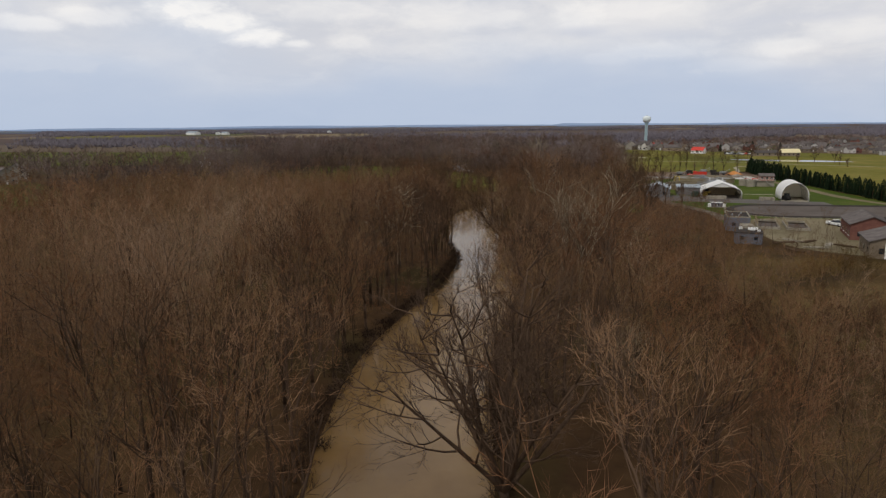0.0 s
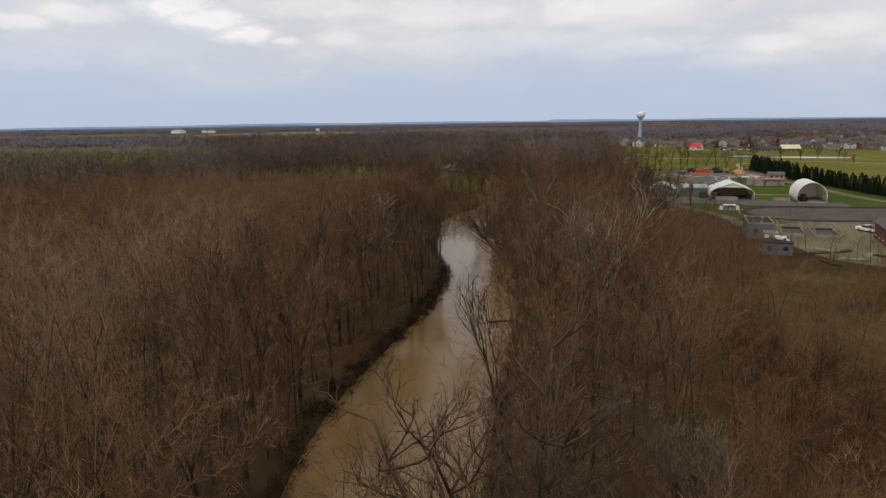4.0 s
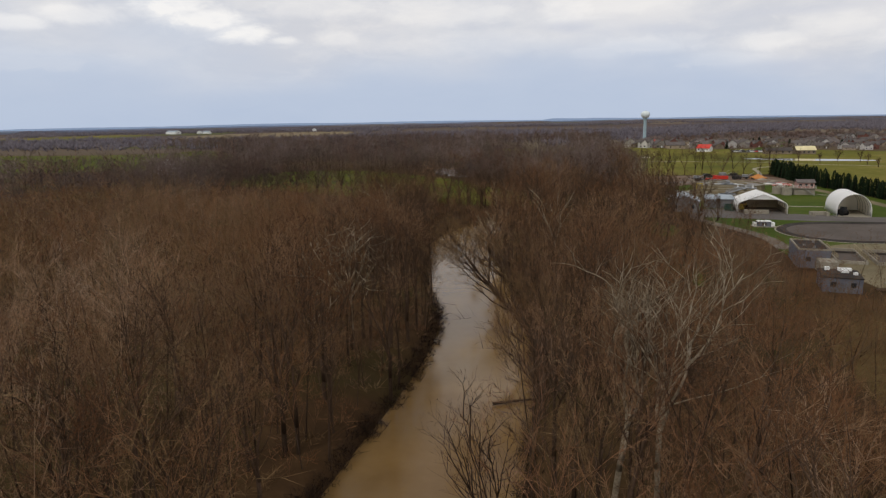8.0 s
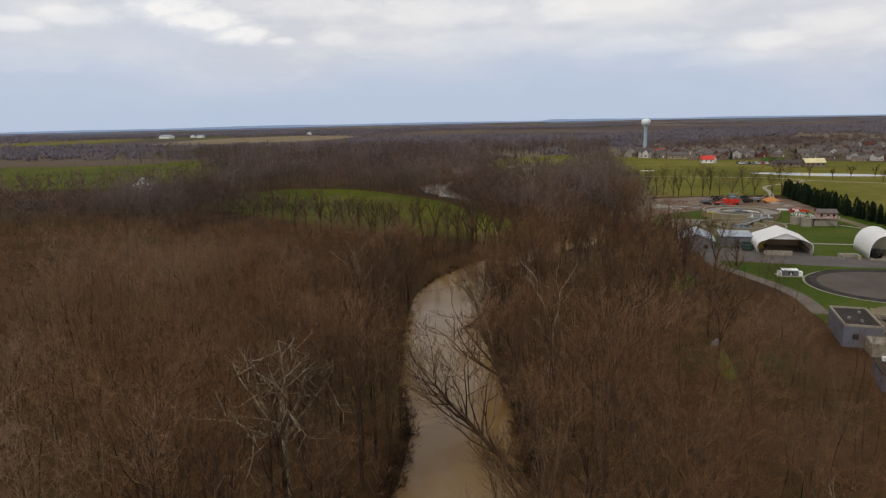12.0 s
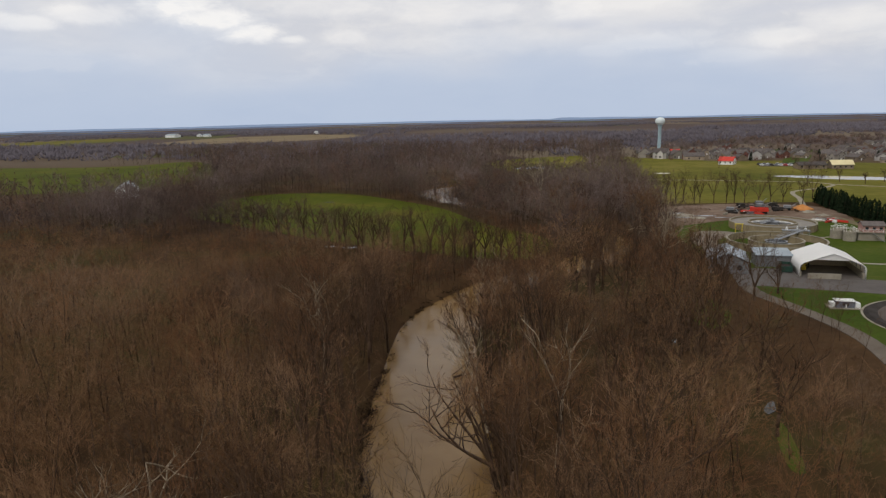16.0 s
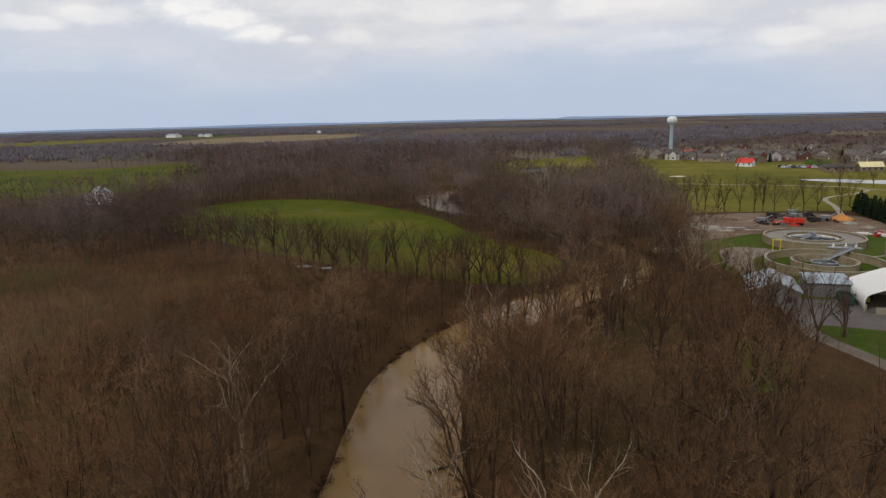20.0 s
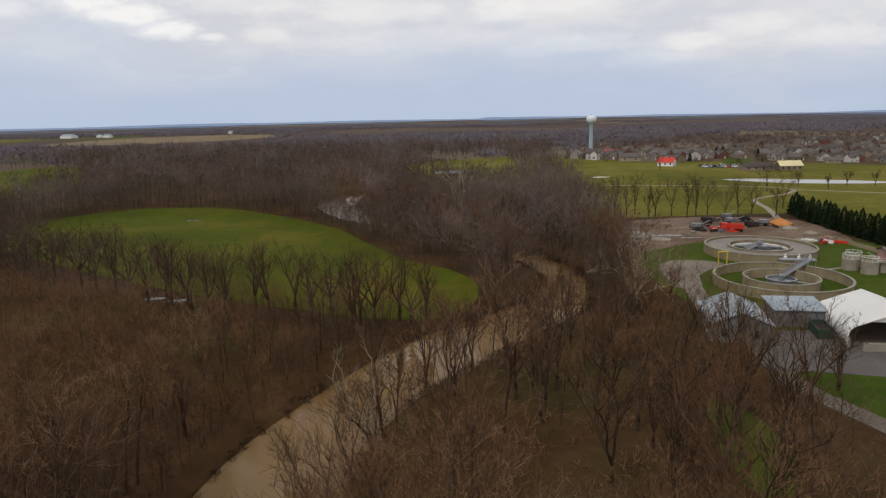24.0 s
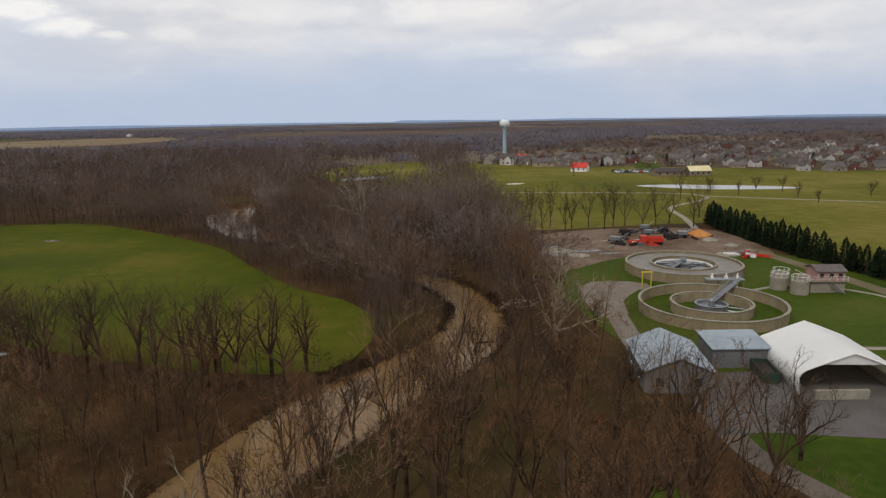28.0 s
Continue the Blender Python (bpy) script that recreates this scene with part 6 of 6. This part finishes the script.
ROW = smooth_line([(108, 411), (107.6, 388), (107.8, 362), (110, 345), (112.5, 330), (116, 298), (120, 255), (128, 215), (140, 180)], 1.0)
CON = [(mesh("trunk", Shape().tube((0, 0, 0), (0, 0, 4), 0.2, 0.1), BARK), mesh("foliage", conifer(500 + k, h), CONIFER)) for k, h in enumerate((7.6, 8.6, 6.9, 8.1))]
along, k = 0.0, 0
rr = random.Random(9)
for (ax, ay), (bx_, by_) in zip(ROW, ROW[1:]):
    along += math.dist((ax, ay), (bx_, by_))
    if along > 1.25:
        along = 0.0
        t = thing("conifer", pose(ax + rr.uniform(-0.9, 0.9), ay, 0, 0, 0, rr.uniform(0, 360)), "dark green dense conifer in a windbreak row", "conifer", "conifer windbreak")
        t.scale = [rr.uniform(0.92, 1.06) * (1.0 if ay > 350 else 0.86)] * 3
        part("trunk", CON[k % 4][0], BARK, t)
        part("foliage", CON[k % 4][1], CONIFER, t)
        k += 1

def implement(m, paint, label):
    """A towed farm machine: frame, hopper, drawbar and wheels."""
    t = thing("towed_machine", m, label, "machine", "machines on the lot")
    part("chassis", Shape().box(-1.1, 1.1, -2.2, 2.2, 0.7, 0.95), RIM_DARK, t)
    part("hopper", Shape().prism([(-1.0, -1.3), (1.0, -1.3), (1.2, 1.4), (-1.2, 1.4)], 0.954, 2.0), paint, t)
    part("drawbar", Shape().tube((0, 2.2, 0.8), (0, 4.0, 0.5), 0.09, 0.07, 6), STEEL, t)
    part("boom", Shape().tube((0.6, -1.4, 1.6), (1.6, -3.6, 2.9), 0.12, 0.09, 6), paint, t)
    for sx in (-1, 1):
        part("wheel", Shape().tube((sx * 1.12, -0.6, 0.55), (sx * 1.42, -0.6, 0.55), 0.55, 0.55, 14), TYRE, t)


def heap(m, w, h, mat, label, seed):
    """A loose pile with an uneven outline."""
    r_ = random.Random(seed)
    t = thing("heap", m, label, "heap", "heaps on the lot")
    prof = [(w * (1 - k / 5.0) * r_.uniform(0.85, 1.1) + 0.05, h * (k / 5.0) ** 0.8) for k in range(6)]
    part("mound", Shape().lathe(prof, 11), mat, t)
    for k in range(5):
        a, d = r_.uniform(0, 6.28), w * r_.uniform(0.7, 1.05)
        c = r_.uniform(0.2, 0.4)
        part("lump", Shape().box(d * math.cos(a) - c, d * math.cos(a) + c, d * math.sin(a) - c, d * math.sin(a) + c, 0, c * 1.4), mat, t)


for k, (x, y, a, paint) in enumerate([(80, 391, 40, STEEL), (86, 395, 110, RIM_DARK), (89, 387, 75, STEEL), (73, 393, 20, RIM_DARK), (82, 400, 95, STEEL), (66, 381, 70, STEEL)]):
    implement(pose(x, y, 0.06, 0, 0, a), paint, ("grey towed machine with a boom on bare dirt", "dark towed machine with a boom on bare dirt", "grey towed machine with a boom on bare dirt", "dark towed machine with a boom on bare dirt", "grey towed machine with a boom on bare dirt", "grey towed machine with a boom on bare dirt")[k])
for k, (x, y, w, h, mat) in enumerate([(77, 398, 2.2, 1.0, RIM_DARK), (92, 392, 2.0, 1.1, DIRT), (97, 372, 2.2, 0.9, CONCRETE), (98, 364, 1.8, 0.8, CONCRETE), (58, 388, 2.0, 0.7, DIRT), (70, 386, 1.6, 0.7, RIM_DARK), (95, 381, 2.4, 1.0, CONCRETE)]):
    heap(pose(x, y, 0.06, 0, 0, 40 * k), w, h, mat, {RIM_DARK: "dark heap of scrap on the dirt lot", DIRT: "brown heap of soil on the dirt lot", CONCRETE: "pale heap of broken concrete on the lot"}[mat], 70 + k)

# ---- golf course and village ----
# Plain emission: the haze of distance is put into the glow colour.
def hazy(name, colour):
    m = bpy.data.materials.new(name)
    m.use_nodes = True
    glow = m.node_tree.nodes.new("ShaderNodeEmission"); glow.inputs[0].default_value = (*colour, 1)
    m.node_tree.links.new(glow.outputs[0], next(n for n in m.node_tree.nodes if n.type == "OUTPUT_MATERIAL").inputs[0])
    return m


def haze_strip(radius, low, mat, label, seed):
    """A low glowing backdrop strip with a tree-line top all along the horizon; haze is painted into its colour."""
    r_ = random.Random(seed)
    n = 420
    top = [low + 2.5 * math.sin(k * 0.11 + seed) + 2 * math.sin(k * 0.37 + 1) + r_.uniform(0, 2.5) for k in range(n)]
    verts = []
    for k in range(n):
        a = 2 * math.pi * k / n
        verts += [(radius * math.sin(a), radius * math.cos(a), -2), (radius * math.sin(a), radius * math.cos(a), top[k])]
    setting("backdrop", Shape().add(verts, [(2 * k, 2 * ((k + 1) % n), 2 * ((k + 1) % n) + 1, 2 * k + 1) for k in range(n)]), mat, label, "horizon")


haze_strip(4850, 11, hazy("blue_haze_glow", (0.23, 0.30, 0.43)), "glowing blue backdrop strip painted as a hazy tree line", 2)
haze_strip(3900, 3, hazy("violet_blue_haze_glow", (0.125, 0.15, 0.215)), "glowing violet-blue backdrop strip painted as haze over far woods", 3)
haze_strip(3050, 2, hazy("dim_violet_haze_glow", (0.088, 0.094, 0.125)), "glowing dim violet backdrop strip painted as haze beyond the village", 4)
slab("pond", [(127, 536), (140, 522), (160, 511), (188, 507), (203, 510), (190, 521), (166, 531), (146, 538)], POND, "pale golf course pond reflecting the sky", "pond", 0.03)
slab("pond", [(-36, 606), (-20, 602), (-6, 616), (-16, 626), (-32, 620)], POND, "small pale golf course pond", "pond", 0.03)
slab("pond", [(-3, 520), (4, 514), (11, 520), (6, 527), (-1, 526)], POND, "small pale golf course pond", "pond", 0.03)
slab("pond", [(-5, 424), (0, 421), (6, 424), (4, 429), (-3, 430)], POND, "glimpse of pale water among trees", "pond", 0.02)
setting("path", ribbon(smooth_line([(100, 402), (106, 425), (112, 452), (132, 470), (142, 486), (130, 500), (80, 512), (45, 518)], 5), 2.2, -0.2, 0.04), CONCRETE, "pale golf cart path", "path")
setting("path", ribbon(smooth_line([(142, 486), (170, 470), (230, 440), (300, 425), (420, 400)], 6), 2.0, -0.2, 0.04), CONCRETE, "pale golf cart path", "path")
for k, (x, y) in enumerate([(66, 560), (250, 480)]):
    s = Shape().prism([(5 * math.cos(a) * (1 + 0.25 * math.sin(2 * a + k)), 3 * math.sin(a)) for a in np.linspace(0, 6.28, 19)[:-1]], -0.1, 0.05)
    setting("bunker", s, SAND, "pale sand bunker on the golf course", "bunker").matrix_basis = pose(x, y, 0)


WATER_TANK = material("chalky_white_tower_paint", [(0.55, 0.62, 0.62), (0.66, 0.71, 0.70)], 0.2, rough=0.4, bump=0, spec=0.3)


def water_tower():
    t = thing("water_tower", pose(97.4, 803.3, 0), "pale teal spheroid water tower on a slim pedestal", "water tower")
    part("pedestal", Shape().lathe([(3.4, 0), (2.6, 1.5), (1.75, 5), (1.6, 23), (2.0, 26), (2.8, 27.4)], 28), TANK, t, smooth=True)
    part("tank", Shape().lathe([(2.5, 27.2), (3.7, 28.0), (4.5, 29.4), (4.75, 30.9), (4.55, 32.3), (3.6, 33.6), (2.0, 34.4), (0.3, 34.7)], 32), WATER_TANK, t, smooth=True)
    part("hatch", Shape().lathe([(0.5, 34.5), (0.5, 35.1), (0.1, 35.2)], 12), STEEL, t)


water_tower()
gable_house("red_roofed_clubhouse", pose(128, 632, 0, 0, 0, 60), 9, 10.5, 2.8, 2.7, WHITE, RED, "white clubhouse with a bright red roof", "building", windows=3)
gable_house("red_roofed_house", pose(107, 745, 0, 0, 0, 90), 10, 22, 3.2, 2.6, TAN_SIDING, RED, "low house with a red-orange roof under the tower", "house", windows=4)
gable_house("cart_barn", pose(191, 588, 0, 0, 0, 92), 8, 13.5, 3.0, 2.6, TAN_SIDING, CREAM, "low building with a pale yellow metal roof", "building", windows=4)
gable_house("club_shed", pose(175, 590, 0, 0, 0, 92), 10, 18, 2.6, 1.9, TAN_SIDING, SHINGLE, "low brown building with a dark grey roof", "building", windows=4)
slab("car_park", [(140, 612), (168, 608), (172, 624), (144, 630)], ASPHALT, "asphalt car park by the golf course", "car park", 0.05, False)
PAINTS = [WHITE, CAR_PAINT, RIM_DARK, STEEL, WHITE, RED]
for i in range(2):
    for j in range(9):
        if (i, j) != (1, 3):
            vehicle("car", pose(143 + 3.0 * j, 616.5 + 7 * i - 0.4 * j, 0.06, 0, 0, 5), "parked car on the golf course car park", PAINTS[(i * 2 + j) % 6], group="cars in the car park")

def wing(t, x, y, w, out, eave, rise, wall, roof):
    """A cross gable that stands out from a house's long side."""
    s = 1 if x > 0 else -1
    a, b = x - s * 2.0, x + s * out
    sect = [(y - w / 2, 0), (y + w / 2, 0), (y + w / 2, eave), (y, eave + rise), (y - w / 2, eave)]
    part("wing", Shape().add([(a, p, q) for p, q in sect] + [(b, p, q) for p, q in sect], [(0, 1, 2, 3, 4), (9, 8, 7, 6, 5)] + [(i, i + 5, (i + 1) % 5 + 5, (i + 1) % 5) for i in range(5)]), wall, t)
    for k in (-1, 1):
        sect = [(y, eave + rise + 0.03), (y, eave + rise + 0.2), (y + k * (w / 2 + 0.35), eave - 0.15), (y + k * (w / 2 + 0.35), eave - 0.32)]
        part("roof", Shape().add([(a, p, q) for p, q in sect] + [(b + s * 0.35, p, q) for p, q in sect], [(0, 1, 2, 3), (7, 6, 5, 4)] + [(i, i + 4, (i + 1) % 4 + 4, (i + 1) % 4) for i in range(4)]), roof, t)
    part("window", Shape().box(min(b, b + s * 0.04), max(b, b + s * 0.04), y - 0.9, y + 0.9, 1.0, 2.3), GLASS_DARK, t)


for poly in ([(165, 640), (178, 636), (200, 690), (216, 735), (204, 740), (186, 705)], [(206, 672), (222, 666), (232, 684), (214, 692)], [(196, 790), (240, 780), (250, 815), (204, 824)], [(285, 668), (330, 652), (336, 664), (292, 680)], [(338, 625), (380, 612), (384, 626), (342, 638)]):
    slab("lawn", poly, GRASS, "green lawn between village houses", "lawn", 0.03)

rr = random.Random(21)
MODELS = []
HOUSES = []
for row, (x0, y0, x1, y1, n) in enumerate([(72, 725, 118, 680, 6), (128, 690, 200, 690, 6), (120, 745, 185, 760, 6), (215, 668, 300, 640, 8), (262, 604, 330, 585, 5), (225, 720, 330, 690, 8), (260, 780, 420, 740, 9),
                                              (340, 610, 470, 590, 7), (300, 850, 500, 830, 9), (360, 680, 520, 640, 8), (380, 960, 640, 930, 9), (520, 760, 700, 700, 7), (180, 850, 250, 830, 4), (132, 715, 205, 718, 7), (80, 742, 120, 728, 4), (240, 640, 330, 612, 7), (240, 700, 350, 665, 9), (230, 750, 330, 728, 8), (350, 640, 500, 610, 9), (300, 800, 470, 780, 9), (420, 720, 560, 690, 8), (330, 890, 560, 870, 9), (480, 660, 640, 620, 8)]):
    for i in range(n):
        f = (i + rr.uniform(-0.2, 0.2)) / max(1, n - 1)
        HOUSES.append((x0 + (x1 - x0) * f, y0 + (y1 - y0) * f + rr.uniform(-6, 6), rr.choice((0, 90, 180, 20, 70))))
for k, (x, y, a) in enumerate(HOUSES):
    i = k % 6
    m = pose(x, y, 0, 0, 0, a + rr.uniform(-12, 12))
    if k < 6:
        wall = (SIDING, TAN_SIDING, PALE_SIDING, SIDING, BRICK, TAN_SIDING)[i]
        w, l, e, r = ((10, 13, 5.2, 3.4), (11, 14, 3.2, 3.2), (9, 12, 5.4, 3.2), (12, 15, 3.4, 3.8), (10, 14, 5.0, 3.6), (9, 16, 3.2, 2.8))[i]
        words = ("pale two-storey village house with grey roof", "tan single-storey house with grey roof", "white two-storey house with grey roof", "pale wide house with steep grey roof", "brick two-storey house with brown roof", "long tan house with grey roof")[i]
        MODELS.append(gable_house("house", m, w, l, e, r, wall, SHINGLE, words, "house", "village houses", 2, True, i % 2 == 0, storeys=2 if e > 4 else 1))
        wing(MODELS[-1], (w / 2) * (1 if i % 2 else -1), l * 0.35, w * 0.55, 2.2, e * 0.9, r * 0.75, wall, SHINGLE)
        if i in (0, 3):
            wing(MODELS[-1], (w / 2) * (-1 if i % 2 else 1), l * 0.6, w * 0.5, 1.6, e * 0.8, r * 0.7, TAN_SIDING, SHINGLE)
    else:
        copy_thing(MODELS[i], m).scale = [rr.uniform(0.6, 0.82)] * 3
gable_house("white_farmhouse", pose(-234, 427, 0, 0, 0, 25), 10, 13, 5.0, 3.4, WHITE, METAL_ROOF, "white farmhouse among bare trees", "house", windows=3, chimney=True, storeys=2)
gable_house("grey_house", pose(-272, 300, 0, 0, 0, 60), 11, 14, 5.0, 3.4, SIDING, SHINGLE, "pale house with a grey roof at the wood's edge", "house", windows=3, storeys=2)
gable_house("grey_house", pose(-290, 325, 0, 0, 0, 40), 11, 14, 5.0, 3.4, SIDING, SHINGLE, "pale house with a grey roof at the wood's edge", "house", windows=3, storeys=2)
for x, y, a in ((-1000, 1830, 20), (-955, 1810, 80), (-700, 1950, 10)):
    gable_house("distant_barn", pose(x, y, 0, 0, 0, a), 12, 20, 4.5, 3.5, WHITE, METAL_ROOF, "small white farm building near the horizon", "barn", "distant farm buildings", windows=2)
gable_house("distant_barn", pose(-1040, 1790, 0, 0, 0, 70), 20, 40, 6, 4, WHITE, METAL_ROOF, "large white farm building near the horizon", "barn", windows=4)

for k, (x, y, h) in enumerate([(43, 407, 11), (50, 410, 9), (57, 406, 8), (70, 405, 12), (83, 405, 9), (111, 424, 12), (158, 486, 5), (179, 474, 5), (177, 456, 4), (39, 411, 11), (46, 412, 10), (54, 415, 12), (60, 409, 10), (66, 410, 12), (74, 408, 11), (79, 411, 10), (89, 409, 12), (95, 412, 9), (101, 406, 9), (127, 478, 11), (150, 498, 6), (172, 497, 6), (184, 495, 6), (240, 455, 7), (110, 600, 8), (210, 470, 6), (260, 500, 6)]):
    plant_tree("golf_course_tree", 600 + k, pose(x, y, 0, 0, 0, 50 * k), "small bare tree on the golf course grass", group="golf course trees", height=h * 1.2, r=0.2, stems=4, clear=0.2, limbs=14, spread=0.8, boughs=4, twigs=4, sprays=3, thick=2.0, crook=1.6, twig=BARK)
for k, (x, y) in enumerate([(185, 720), (192, 726), (212, 705), (205, 735), (240, 665), (300, 655), (150, 672)]):
    t = thing("conifer", pose(x, y, 0, 0, 0, 70 * k), "dark green conifer among village houses", "conifer")
    part("trunk", CON[k % 4][0], BARK, t)
    part("foliage", CON[k % 4][1], CONIFER, t)
xs_, ys_ = [], []
for _ in range(1500):
    x, y = rr.uniform(60, 900), rr.uniform(640, 1150)
    if inside(VILLAGE, np.array([x]), np.array([y]))[0] and all(math.dist((x, y), h[:2]) > 11 for h in HOUSES):
        xs_.append(x); ys_.append(y)
wood("village_trees", np.array(xs_), np.array(ys_), COPSE, WOOD_DIM, "bare brown trees between village houses", "trees", np.random.RandomState(3), 0.45, 0.9)
KEEP_OUT.remove(GOLF)
x, y, d = spots(rng_wood, 16, 42, 512, 740, 7.5)
wood("woodland", x, y, FARM, WOOD_DIM, "clump of leafless brown trees on the golf course", "woodland", rng_wood)


# ---- small things along the river ----
for x, y, w, d_, a in ((27.6, 195.5, 2.0, 0.7, 70), (19.0, 221.5, 1.8, 0.6, 60)):
    s = Shape().prism([(w * math.cos(b) * (1 + 0.25 * math.sin(2 * b + x)), d_ * math.sin(b) * (1 + 0.2 * math.cos(3 * b))) for b in np.linspace(0, 6.28, 21)[:-1]], -0.1, 0.03)
    setting("pool", s, TANK_WATER, "shallow grey pool among bare trees", "pool").matrix_basis = pose(x, y, 0, 0, 0, a)
for k, (x, y, l, a) in enumerate([(-5.2, 128, 5, 20), (-16, 206, 4, 40), (18, 303, 5, 10)]):
    t = thing("fallen_log", pose(x, y, WATER_Z + 0.1, 0, 4, a), "fallen weathered log at the water's edge", "log", "driftwood")
    S_ = Shape()
    r_ = random.Random(950 + k)
    bent(S_, (-l / 2, 0, 0), (1, 0, 0.05), l, 0.2, 0.1, 4, 7, r_, 0.08)
    part("stem", S_, BARK, t, smooth=True)
    S_ = Shape()
    for i in range(4):
        bent(S_, (-l / 2 + l * (i + 1) / 5, 0, 0.05), (r_.uniform(-0.5, 0.8), r_.uniform(-1, 1), 0.6), 1.2, 0.06, 0.02, 2, 4, r_, 0.2)
    part("stub", S_, BARK, t)
for k, (x, y) in enumerate([(-72, 302), (-66, 300.5), (-112, 411)]):
    s = Shape().prism([(2.4 * math.cos(a) * (1 + 0.3 * math.sin(2 * a + k)), 1.1 * math.sin(a)) for a in np.linspace(0, 6.28, 21)[:-1]], -0.1, 0.06)
    setting("puddle", s, POND, "pale puddle at the field's edge", "puddle").matrix_basis = pose(x, y, 0)
